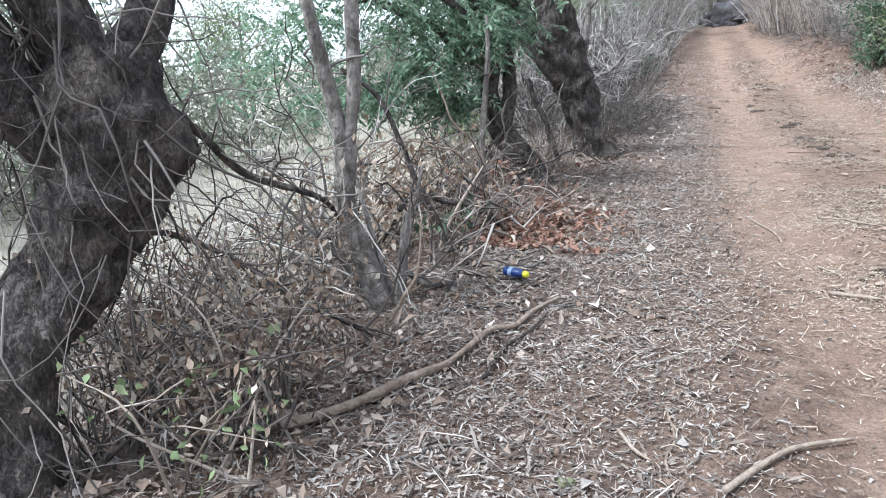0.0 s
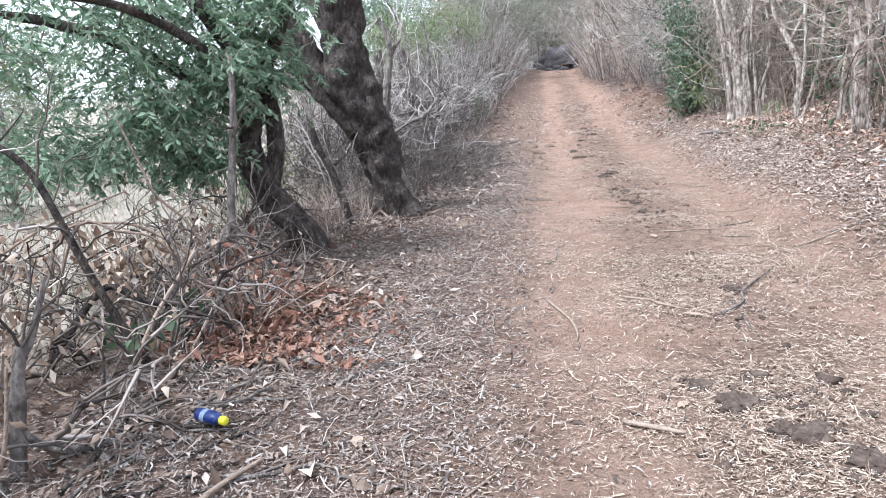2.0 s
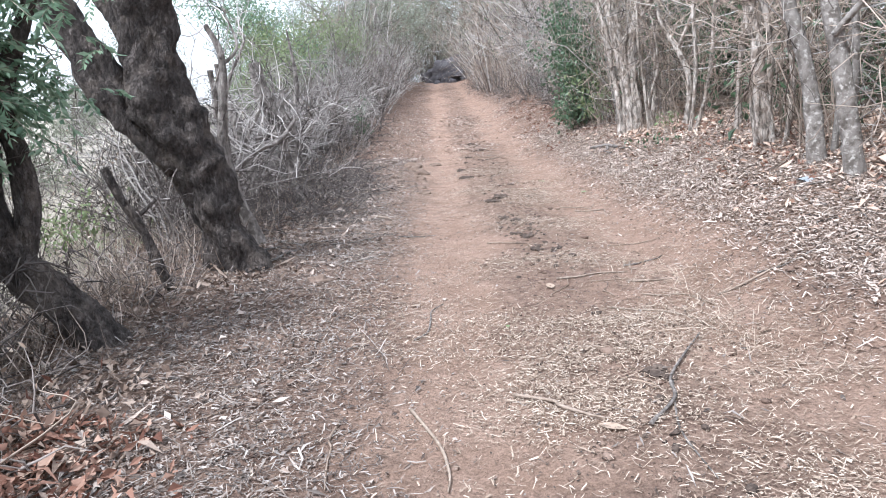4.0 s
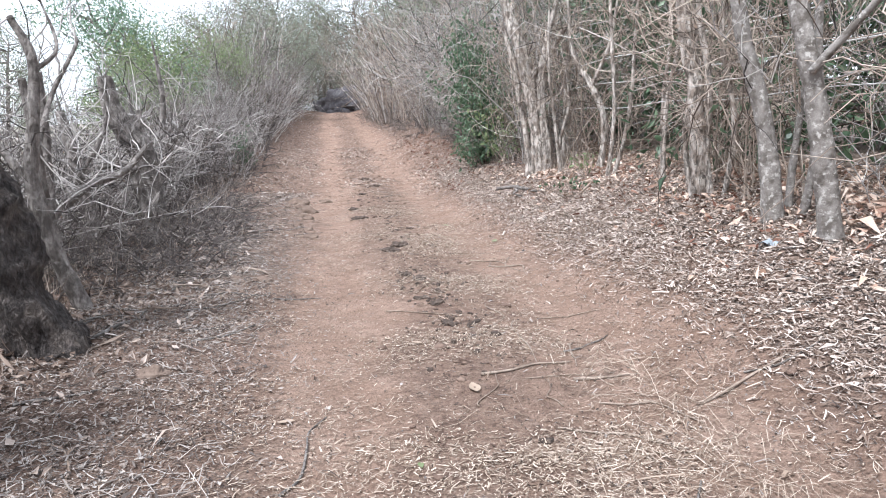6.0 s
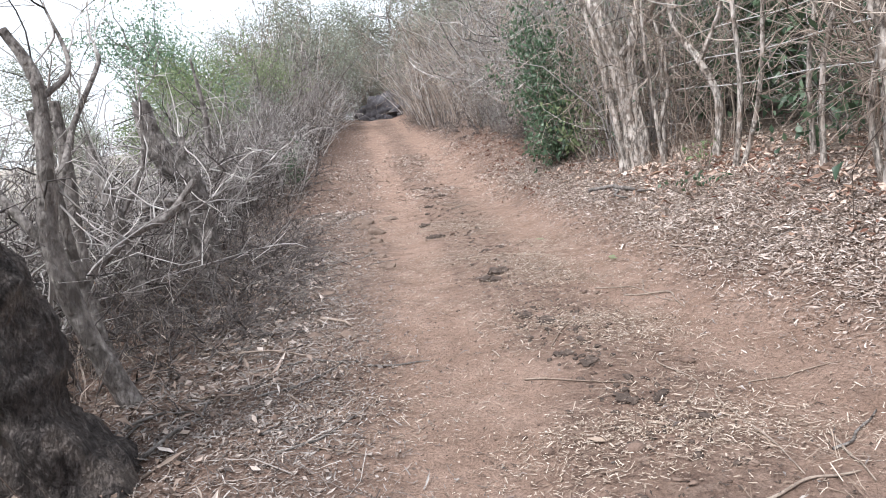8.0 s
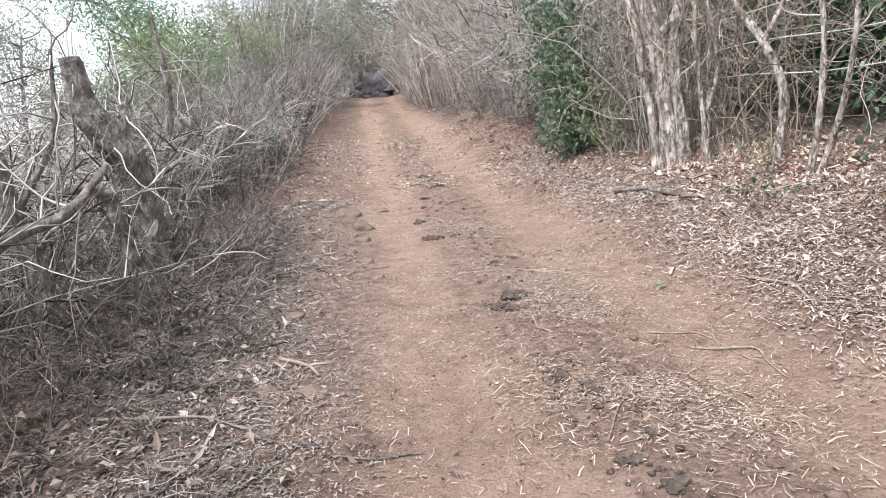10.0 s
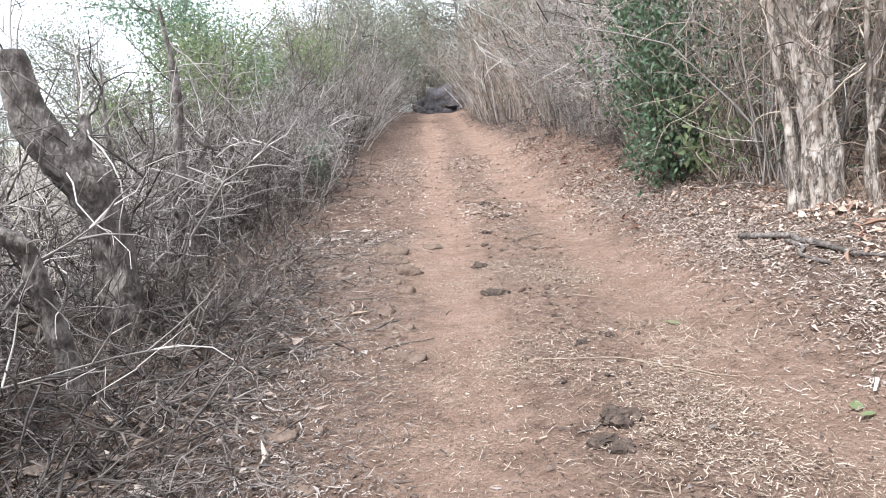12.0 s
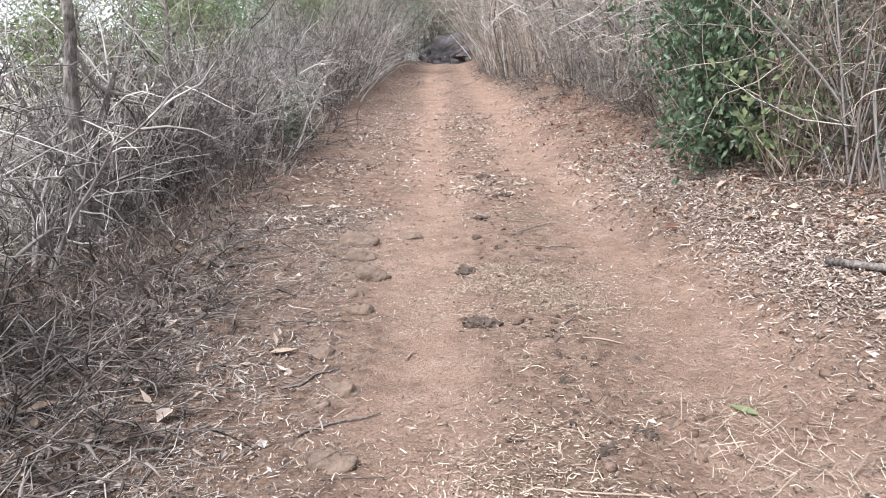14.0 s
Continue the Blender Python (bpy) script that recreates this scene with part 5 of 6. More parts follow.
# ---- heap at the lane's end ----
def heap(name, base, size, material, label, category, seed, rough=0.3, rings=14, sides=26):
    v, f = [], []
    for i in range(rings + 1):
        a = i / rings * math.pi / 2
        for j in range(sides):
            b = 2 * math.pi * j / sides
            d = Vector((math.cos(b) * math.cos(a), math.sin(b) * math.cos(a), math.sin(a)))
            k = 1 + rough * (noise.noise(d * 1.6 + Vector((seed, 0, 0))) + 0.6 * noise.noise(d * 3.7 + Vector((0, seed, 0))) + 0.35 * noise.noise(d * 8 + Vector((0, 0, seed))))
            v.append((d.x * size[0] * k, d.y * size[1] * k, d.z * size[2] * k - 0.06 * size[2]))
    for i in range(rings):
        for j in range(sides):
            f.append((i * sides + j, i * sides + (j + 1) % sides, (i + 1) * sides + (j + 1) % sides, (i + 1) * sides + j))
    me = from_lists(name, v, f, material)
    ob = new(name, me)
    ob.matrix_basis = Matrix.Translation(base) @ pose(0, 0, 0, 0, 0, -20.5)
    return tagged(ob, label, category)


heap("earth_mound", W(60.0, 2.2), (2.5, 1.8, 1.75), ROCK_BLACK, "heap of dark soil and rubble at the lane's end", "heap", 3.1, 0.35, 20, 40)
heap("earth_mound", W(58.6, 3.7), (1.2, 0.9, 0.8), ROCK_BLACK, "small heap of dark rubble beside the hedge", "heap", 5.2, 0.4)
for i, (s, n, r) in enumerate(((57.6, 0.9, 0.3), (57.3, 2.0, 0.38), (57.5, 3.0, 0.3), (57.0, 3.7, 0.25), (57.8, 1.5, 0.42))):
    heap("boulder", W(s, n), (r, r * 0.8, r * 0.8), ROCK_BLACK, "dark boulder at the foot of the soil heap", "boulder", 8.0 + i, 0.35, 8, 14)


# ---- sticks, dung, stones and rubbish on the ground ----
def stick(line, radius, material, label):
    base, radius = W(*line[0]), radius * 0.68
    kr = random.Random(round(line[0][0] * 997 + line[-1][1] * 131))
    bent = [line[0]]
    for (s0, n0), (s1, n1) in zip(line, line[1:]):
        reach = math.hypot(s1 - s0, n1 - n0)
        f = kr.uniform(0.3, 0.7)
        bent += [(s0 + (s1 - s0) * f + kr.gauss(0, 0.07) * reach, n0 + (n1 - n0) * f + kr.gauss(0, 0.07) * reach), (s1, n1)]
    line = bent
    pts = [W(s, n, radius * 0.75 + (0.014 if radius > 0.0085 else 0.004)) - base for s, n in line]
    seed = line[0][0] * 3.7
    v, f, mid = bole(pts, [radius, radius * 0.95, radius * 0.55], seed, sides=7, rings=18, gnarl=0.24, flare=0.1)
    ob = new("stick", from_lists("stick", v, f, material))
    ob.location = base
    return tagged(ob, label, "stick", "sticks on the ground")


stick([(2.1, -1.51), (2.4, -1.31), (2.81, -1.08), (3.0, -1.03)], 0.034, STICK_TAN, "weathered grey fallen branch lying on the leaf litter")
stick([(3.0, -1.03), (3.35, -0.89), (3.86, -0.75)], 0.024, STICK_TAN, "weathered grey fallen branch lying on the leaf litter")
stick([(3.73, -0.85), (3.89, -0.53), (3.77, -0.15)], 0.012, BARK_GREY, "weathered grey fallen branch lying on the leaf litter")
stick([(2.49, -0.27), (2.33, -0.14)], 0.013, STICK_PALE, "pale dry stick lying on the dirt")
stick([(2.22, 0.1), (2.55, 0.33), (2.71, 0.56)], 0.017, STICK_PALE, "pale dry stick lying on the dirt")
stick([(4.21, -1.16), (4.43, -1.0), (4.5, -0.95)], 0.014, BARK_GREY, "weathered grey fallen branch lying on the leaf litter")
stick([(6.2, 0.4), (5.8, 0.55), (5.47, 0.57)], 0.012, STICK_PALE, "pale dry stick lying on the dirt")
stick([(6.3, 0.92), (6.1, 1.12), (5.92, 1.3)], 0.014, STICK_PALE, "pale dry stick lying on the dirt")
stick([(5.82, 1.48), (6.32, 1.73), (6.95, 2.11)], 0.013, BARK_GREY, "weathered grey fallen branch lying on the leaf litter")
stick([(6.29, 1.73), (5.71, 1.59), (5.37, 1.6)], 0.009, BARK_GREY, "weathered grey fallen branch lying on the leaf litter")
stick([(4.38, 1.25), (4.41, 1.44), (4.53, 1.64)], 0.01, STICK_PALE, "pale dry stick lying on the dirt")
stick([(4.44, 0.73), (4.3, 0.97)], 0.018, STICK_PALE, "pale dry stick lying on the dirt")
stick([(4.74, -0.13), (4.62, -0.05), (4.54, 0.04)], 0.008, STICK_PALE, "pale dry stick lying on the dirt")
stick([(5.0, 0.75), (4.81, 0.84), (4.57, 0.83)], 0.008, STICK_PALE, "pale dry stick lying on the dirt")
stick([(7.23, 0.39), (7.65, 0.49), (8.03, 0.58)], 0.01, BARK_GREY, "grey dry twig lying on the ground")
stick([(7.56, 1.7), (7.42, 2.03), (7.04, 2.25)], 0.009, STICK_PALE, "pale dry stick lying on the dirt")
stick([(8.35, 1.49), (8.49, 1.86), (8.49, 2.09)], 0.011, STICK_PALE, "pale dry stick lying on the dirt")
stick([(8.19, 2.0), (8.24, 2.37)], 0.012, STICK_PALE, "pale dry stick lying on the dirt")
stick([(8.69, 2.11), (8.83, 2.32), (8.97, 2.52)], 0.01, BARK_GREY, "grey dry twig lying on the ground")
stick([(9.46, 1.97), (8.98, 1.92), (8.54, 1.88)], 0.008, STICK_PALE, "pale dry stick lying on the dirt")
stick([(7.84, 2.85), (7.73, 3.0), (7.75, 3.24)], 0.01, BARK_GREY, "weathered grey fallen branch lying on the leaf litter")
stick([(8.3, -1.05), (8.4, -0.88), (8.5, -0.68)], 0.012, BARK_GREY, "weathered grey fallen branch lying on the leaf litter")
stick([(8.84, 2.2), (8.62, 2.14), (8.42, 2.1)], 0.009, STICK_PALE, "pale dry stick lying on the dirt")
stick([(7.69, 2.51), (7.78, 2.85), (7.77, 3.11)], 0.012, STICK_PALE, "pale dry stick lying on the dirt")
stick([(11.98, 2.13), (11.89, 2.46), (11.26, 2.53)], 0.008, STICK_PALE, "pale dry stick lying on the dirt")
stick([(7.83, 2.02), (7.79, 2.3), (7.52, 2.43)], 0.009, STICK_PALE, "pale dry stick lying on the dirt")
stick([(10.04, 1.89), (9.67, 1.94), (9.31, 1.72)], 0.007, STICK_PALE, "pale dry stick lying on the dirt")
stick([(10.81, -0.68), (11.0, -0.32), (10.82, 0.07)], 0.012, BARK_GREY, "weathered grey fallen branch lying on the leaf litter")
stick([(10.29, -0.57), (10.44, -0.33), (10.92, -0.06)], 0.012, BARK_GREY, "weathered grey fallen branch lying on the leaf litter")
stick([(10.73, 0.11), (10.67, 0.32), (10.69, 0.53)], 0.01, BARK_GREY, "weathered grey fallen branch lying on the leaf litter")
stick([(9.26, -1.2), (9.46, -1.07), (9.96, -0.84)], 0.02, BARK_GREY, "weathered grey fallen branch lying on the leaf litter")
stick([(9.72, -0.47), (9.77, -0.31), (9.86, -0.19)], 0.012, BARK_GREY, "weathered grey fallen branch lying on the leaf litter")
stick([(14.27, 3.74), (13.1, 3.29), (12.34, 3.05)], 0.009, STICK_PALE, "pale dry stick lying on the dirt")
stick([(12.38, 3.03), (11.92, 3.13), (11.47, 3.13)], 0.015, STICK_PALE, "pale dry stick lying on the dirt")
stick([(11.64, 2.27), (11.47, 2.59), (11.04, 2.53)], 0.011, STICK_PALE, "pale dry stick lying on the dirt")
stick([(11.99, 2.58), (11.76, 2.49), (11.58, 2.45)], 0.007, STICK_PALE, "pale dry stick lying on the dirt")
stick([(12.1, -0.29), (12.0, -0.15), (11.75, -0.02)], 0.02, STICK_PALE, "pale dry stick lying on the dirt")
stick([(11.22, -1.11), (11.25, -0.79), (11.07, -0.35)], 0.013, STICK_PALE, "pale dry stick lying on the dirt")
stick([(14.17, 1.18), (14.06, 1.72), (13.7, 2.17)], 0.007, STRAW, "flattened pale straw stalk on the dirt road")
stick([(14.0, 1.82), (13.84, 2.07), (13.67, 2.34)], 0.008, STRAW, "flattened pale straw stalk on the dirt road")
stick([(15.84, 1.73), (15.74, 1.96)], 0.01, STRAW, "flattened pale straw stalk on the dirt road")
stick([(17.01, -1.14), (17.43, -0.83), (17.74, -0.58)], 0.013, BARK_GREY, "weathered grey fallen branch lying on the leaf litter")
stick([(14.43, -0.53), (14.46, -0.38), (14.69, -0.25)], 0.013, BARK_GREY, "weathered grey fallen branch lying on the leaf litter")
stick([(15.61, 0.62), (15.75, 0.68)], 0.01, STICK_PALE, "pale dry stick lying on the dirt")
stick([(15.16, -0.03), (15.34, 0.12), (15.43, 0.24)], 0.01, BARK_GREY, "weathered grey fallen branch lying on the leaf litter")
stick([(18.24, 3.07), (18.0, 3.25), (17.73, 3.4)], 0.012, STICK_PALE, "pale dry stick lying on the dirt")
stick([(4.27, -1.49), (4.64, -1.52), (5.04, -1.43)], 0.022, STICK_TAN, "pale fallen branch lying on the leaf litter")
stick([(16.3, 3.5), (15.5, 3.63), (14.9, 3.68), (14.5, 3.75)], 0.036, BARK_GREY, "thick exposed root running along the bank edge")
stick([(15.6, 3.6), (15.2, 3.5), (14.8, 3.52)], 0.03, BARK_GREY, "exposed root running along the bank edge")

rd = np.random.default_rng(31)
for i in range(75):
    s, a, L = rd.uniform(1.5, 21), rd.uniform(0, math.pi), rd.uniform(0.2, 0.7)
    n = rd.choice([rd.uniform(-1.4, 0.0), rd.uniform(-1.3, 0.3), rd.uniform(1.0, 2.2), rd.uniform(3.0, 4.4)])
    stick([(round(s, 2), round(n, 2)), (s + math.cos(a) * L * 0.5 + rd.normal() * 0.03, n + math.sin(a) * L * 0.5 + rd.normal() * 0.03), (s + math.cos(a) * L, n + math.sin(a) * L)], rd.uniform(0.004, 0.009), (STICK_TAN, STICK_TAN, BARK_GREY)[i % 3], "thin dry twig fallen on the ground")


for s0, n0, count in ((10.2, -0.95, 34), (11.6, -0.8, 16), (4.0, -1.25, 26), (2.9, -1.35, 14), (5.6, -1.0, 10)) + ((13.6, -0.9, 16), (15.8, -1.2, 16), (9.4, 3.9, 26), (7.8, 3.8, 24), (11.8, 4.1, 10)):
    for i in range(count):
        s, n, a, L = s0 + rd.normal() * 0.55, n0 + rd.normal() * 0.22, rd.normal() * 0.7 + 0.5, rd.uniform(0.25, 0.95)
        stick([(round(s, 2), round(n, 2)), (s + math.cos(a) * L * 0.5 + rd.normal() * 0.05, n + math.sin(a) * L * 0.3), (s + math.cos(a) * L + rd.normal() * 0.05, n + math.sin(a) * L * 0.6)], rd.uniform(0.005, 0.013), (BARK_GREY, STICK_TAN, BARK_DARK, BARK_GREY)[i % 4], "dry grey branch among fallen twigs on the verge")


def pat(s, n, r, seed):
    """Dried dung: a few flat crumbling lobes in one lump."""
    rng = np.random.default_rng(seed)
    ob = thing("dung_pat", W(s, n), "crumbled dark dried dung on the dirt road", "dung", "dung pats")
    for i in range(rng.integers(9, 14)):
        a, q = rng.uniform(0, 6.28), r * rng.uniform(0.05, 0.95)
        k = r * rng.uniform(0.16, 0.52)
        bm = bmesh.new()
        for v in bmesh.ops.create_icosphere(bm, subdivisions=2, radius=1.0)["verts"]:
            w = 1 + 0.8 * noise.noise(v.co * 2.2 + Vector((seed, i, 0))) + 0.5 * noise.noise(v.co * 5)
            v.co = Vector((v.co.x * k * w + math.cos(a) * q, v.co.y * k * w + math.sin(a) * q, v.co.z * k * 0.62 * w + k * 0.12))
        me = bpy.data.meshes.new("clod")
        bm.to_mesh(me)
        bm.free()
        me.materials.append(DUNG)
        child("clod", me, ob)
    return ob


for i, (s, n, r) in enumerate(((4.82, 1.13, 0.08), (4.58, 1.25, 0.12), (4.3, 1.4, 0.13), (4.1, 1.6, 0.10), (6.37, 1.71, 0.09), (11.1, 1.48, 0.06), (10.35, 1.39, 0.06), (9.51, 1.49, 0.07), (10.13, 1.5, 0.07), (13.1, 1.45, 0.13), (12.85, 1.35, 0.10))):
    pat(s, n, r, 400 + i)
for i, (s, n, r) in enumerate(((11.4, 1.36, 0.08), (11.17, 1.47, 0.07), (16.2, 1.1, 0.12), (17.5, 1.09, 0.11), (14.43, 1.57, 0.06), (14.6, 1.79, 0.06), (19.43, 1.31, 0.09), (20.6, 1.69, 0.09), (18.6, 1.2, 0.06), (21.8, 1.5, 0.1), (15.2, 1.5, 0.04))):
    pat(s, n, r, 430 + i)


def stone(s, n, r, material, label, flat=0.5):
    ob = heap("stone", W(s, n, -0.012), (r, r * 0.75, r * flat), material, label, "stone", s * 1.3 + n, 0.4, 9, 16)
    ob["group"] = "stones on the road"
    return ob


for s, n, r in ((14.4, 0.34, 0.11), (15.16, 0.29, 0.10), (15.0, 0.2, 0.06), (15.66, 0.12, 0.11), (17.36, 0.22, 0.16), (18.73, 0.53, 0.12), (18.4, 0.03, 0.2), (16.49, 0.26, 0.10), (17.9, 0.1, 0.14), (16.9, 0.15, 0.09)):
    stone(s, n, r, STONE, "dusty brown stone half sunk in the road edge", 0.6)
for s, n, r in ((11.51, -0.07, 0.11), (11.58, -0.33, 0.09), (8.79, -0.48, 0.13), (13.15, -0.3, 0.1), (12.6, -0.1, 0.08), (7.71, 1.48, 0.035), (3.39, -0.19, 0.05), (2.58, -1.36, 0.04)):
    stone(s, n, r, STONE, "dusty brown stone half sunk in the road edge", 0.5)
stone(2.11, -0.41, 0.042, STONE_GREEN, "small greenish rounded stone on the leaf litter", 0.9)
for i in range(90):
    s, n = rd.uniform(1.5, 24), rd.uniform(-0.6, 3.1)
    stone(round(s, 2), round(n, 2), rd.uniform(0.010, 0.024), STONE, "small pebble lying on the dirt road", 0.7)


def bottle(where, turn):
    """A flask lying on its side: body with a shoulder, label, ribbed cap."""
    ob = thing("plastic_bottle", Matrix.Translation(where) @ pose(0, 0, 0, 0, 0, turn), "blue plastic bottle with yellow cap lying in the leaves", "bottle")

    def turned(name, profile, squash, material, label="", sides=28, under=None):
        v, f = [], []
        for x, r in profile:
            for j in range(sides):
                a = 2 * math.pi * j / sides
                v.append((x, math.cos(a) * r, 0.032 + math.sin(a) * r * squash))
        for i in range(len(profile) - 1):
            for j in range(sides):
                f.append((i * sides + j, i * sides + (j + 1) % sides, (i + 1) * sides + (j + 1) % sides, (i + 1) * sides + j))
        f += [tuple(range(sides))[::-1], tuple((len(profile) - 1) * sides + j for j in range(sides))]
        return child(name, from_lists(name, v, f, material), under or ob, label)

    body = turned("body", [(0, 0.026), (0.004, 0.033), (0.012, 0.036), (0.04, 0.036), (0.09, 0.036), (0.125, 0.035), (0.142, 0.029), (0.152, 0.018), (0.158, 0.014), (0.165, 0.014)], 0.88, PLASTIC_BLUE)
    turned("label_band", [(0.045, 0.0368), (0.046, 0.0372), (0.074, 0.0372), (0.075, 0.0368)], 0.88, PLASTIC_WHITE, "pale worn printed band", under=body)
    turned("cap", [(0.160, 0.018), (0.162, 0.021), (0.172, 0.022), (0.188, 0.021), (0.195, 0.018), (0.197, 0.012)], 1.0, PLASTIC_YELLOW, "bright yellow cap")
    return ob


bottle(W(4.10, -1.13, 0.03), -44).scale = (0.9, 0.9, 0.9)


def scrap(where, seed):
    m = Mass()
    rng = np.random.default_rng(seed)
    g = np.linspace(-0.07, 0.07, 9)
    X, Y = np.meshgrid(g, g * 0.7)
    Z = 0.035 + 0.028 * lattice(X * 22, Y * 22, seed) + 0.012 * lattice(X * 60, Y * 60, seed + 1)
    idx = np.arange(81).reshape(9, 9)
    f = np.stack([idx[:-1, :-1], idx[:-1, 1:], idx[1:, 1:], idx[1:, :-1]], -1).reshape(-1, 4)
    ob = new("plastic_scrap", mesh_data("plastic_scrap", np.stack([X, Y, Z], -1).reshape(-1, 3), f, PLASTIC_CLEAR))
    ob.location = where
    return tagged(ob, "crumpled pale plastic scrap on the leaf litter", "litter")


scrap(W(9.21, 3.89), 4)


def single_leaf(s, n, length, turn, material, label):
    m = Mass()
    g = np.linspace(0, 1, 9)
    half = length * 0.22 * np.sin(math.pi * g ** 0.8) + 0.0012
    lift = 0.012 + length * 0.12 * (g - 0.4) ** 2
    rows = [np.stack([g * length, k * half, lift + 0.25 * half * abs(k)], -1) for k in (-1, -0.5, 0, 0.5, 1)]
    v = np.stack(rows, 1).reshape(-1, 3)
    idx = np.arange(45).reshape(9, 5)
    f = np.stack([idx[:-1, :-1], idx[:-1, 1:], idx[1:, 1:], idx[1:, :-1]], -1).reshape(-1, 4)
    ob = new("fallen_leaf", mesh_data("fallen_leaf", v, f, material))
    ob.matrix_basis = Matrix.Translation(W(s, n)) @ pose(0, 0, 0, 0, 0, turn)
    return tagged(ob, label, "leaf", "single fallen leaves")


for i, (s, n, L) in enumerate(((13.0, 2.64, 0.14), (14.79, 2.38, 0.15), (12.95, 2.7, 0.1), (7.4, 1.0, 0.06))):
    single_leaf(s, n, L, 40 + 70 * i, LEAF_LIME, "fresh green leaf fallen on the dirt road")
for i, (s, n, L) in enumerate(((15.17, 2.77, 0.11), (8.09, 1.41, 0.14), (9.07, 1.23, 0.09), (7.99, 0.42, 0.09), (4.62, 1.04, 0.09), (4.12, -0.42, 0.11), (5.88, 1.26, 0.14), (15.63, -0.2, 0.16), (5.1, -0.9, 0.14), (2.4, -1.2, 0.1))):
    single_leaf(s, n, L, 25 + 47 * i, LEAF_DRY, "pale dry leaf lying on the dirt road")


# ---- litter: what nobody could count ----
def scatter(name, zones, length, width, material, label, category, seed, lift=0.012, tilt=0.25, slim=False, soft_edge=0.22, clump=1.0, quads=2):
    """zones: (s from, s to, n from, n to, pieces). Lying leaves or straw, each with its own turn, tilt and bend."""
    rng = np.random.default_rng(seed)
    S, Nn = [], []
    for s0, s1, n0, n1, count in zones:
        s, n = rng.uniform(s0, s1, count * 2), rng.uniform(n0, n1, count * 2)
        thick = (0.5 + 0.5 * lattice(s * 1.1, n * 1.6, seed)) * (0.6 + 0.4 * lattice(s * 3.7, n * 3.7, seed + 1)) * 2.2
        keep = thick ** clump > rng.uniform(0, 1, count * 2)
        S.append(s[keep][:count]), Nn.append(n[keep][:count])
    s, n = np.concatenate(S), np.concatenate(Nn)
    n = n + rng.normal(size=len(n)) * soft_edge
    m = len(s)
    yaw = rng.uniform(0, 2 * math.pi, m)
    L, w = length * rng.lognormal(-0.1, 0.55, m), width * rng.lognormal(-0.05, 0.4, m)
    z = ground_height(s, n) + lift * rng.uniform(0.25, 1.6, m)
    at = np.stack([s * UX + n * NX, s * UY + n * NY, z], -1)
    rise = rng.normal(size=m) * tilt
    along = np.stack([np.cos(yaw) * np.cos(rise), np.sin(yaw) * np.cos(rise), np.sin(rise)], -1)
    roll = rng.normal(size=m) * tilt * 1.6
    flat = np.stack([-np.sin(yaw), np.cos(yaw), np.zeros(m)], -1)
    up = np.cross(along, flat)
    side = flat * np.cos(roll)[:, None] + up * np.sin(roll)[:, None]
    up = np.cross(along, side)
    L, w = L[:, None], w[:, None]
    fold = rng.uniform(0.05, 0.4, m)[:, None] * w
    bend = (rng.normal(size=m) * 0.16)[:, None] * L
    a = at - along * L * 0.5
    c = at + up * bend
    if slim:
        c = c + side * (rng.normal(size=m) * 0.09)[:, None] * L
    if slim and quads == 1:
        v = np.stack([a + side * w * 0.5, at + along * L * 0.5 + side * w * 0.35, at + along * L * 0.5 - side * w * 0.35, a - side * w * 0.5], 1).reshape(-1, 3)
        f = np.arange(m)[:, None] * 4 + np.arange(4)[None]
    elif slim:
        v = np.stack([a + side * w * 0.5, c + side * w * 0.5, at + along * L * 0.5 + side * w * 0.35, at + along * L * 0.5 - side * w * 0.35, c - side * w * 0.5, a - side * w * 0.5], 1).reshape(-1, 3)
        b = np.arange(m)[:, None] * 6
        f = np.concatenate([np.concatenate([b, b + 1, b + 4, b + 5], 1), np.concatenate([b + 1, b + 2, b + 3, b + 4], 1)])
    else:
        v = np.stack([a, c + side * w * 0.5 + up * fold, at + along * L * 0.5, c - side * w * 0.5 + up * fold, c], 1).reshape(-1, 3)
        b = np.arange(m)[:, None] * 5
        f = np.concatenate([np.concatenate([b + i, b + 4, b + (i + 1) % 4], 1) for i in range(4)])
    v[:, 2] = np.maximum(v[:, 2], np.repeat(ground_height(s, n), len(v) // m) + 0.002)
    return tagged(new(name, mesh_data(name, v, f, material, False)), label, category, kind="stuff")


scatter("verge_leaf_litter", [(0, 4, -3.4, -1.8, 4000), (0, 9, -1.9, 0.0, 10500), (9, 20, -1.6, 0.0, 9500), (20, 45, -1.4, 0.0, 3500), (0, 20, 0.0, 3.1, 1200)], 0.037, 0.012, LITTER_ASH, "grey-brown scraps of dry leaf on the verge", "leaf litter", 501)
scatter("verge_shred_litter", [(0, 9, -1.8, 0.2, 13000), (9, 20, -1.5, 0.2, 13000), (0, 20, 0.0, 3.0, 900), (5, 20, 2.9, 4.2, 7000)], 0.027, 0.0040, LITTER_ASH, "pale curled shreds of dry leaf on the verge", "leaf litter", 502, slim=True, tilt=0.2, soft_edge=0.3, clump=1.5)
scatter("verge_large_leaf_litter", [(1.5, 9, -1.7, -0.4, 260), (9, 20, -1.2, -0.3, 420)], 0.075, 0.03, LITTER_PALE, "pale curled whole leaves along the hedge foot", "leaf litter", 532, lift=0.025, tilt=0.4)
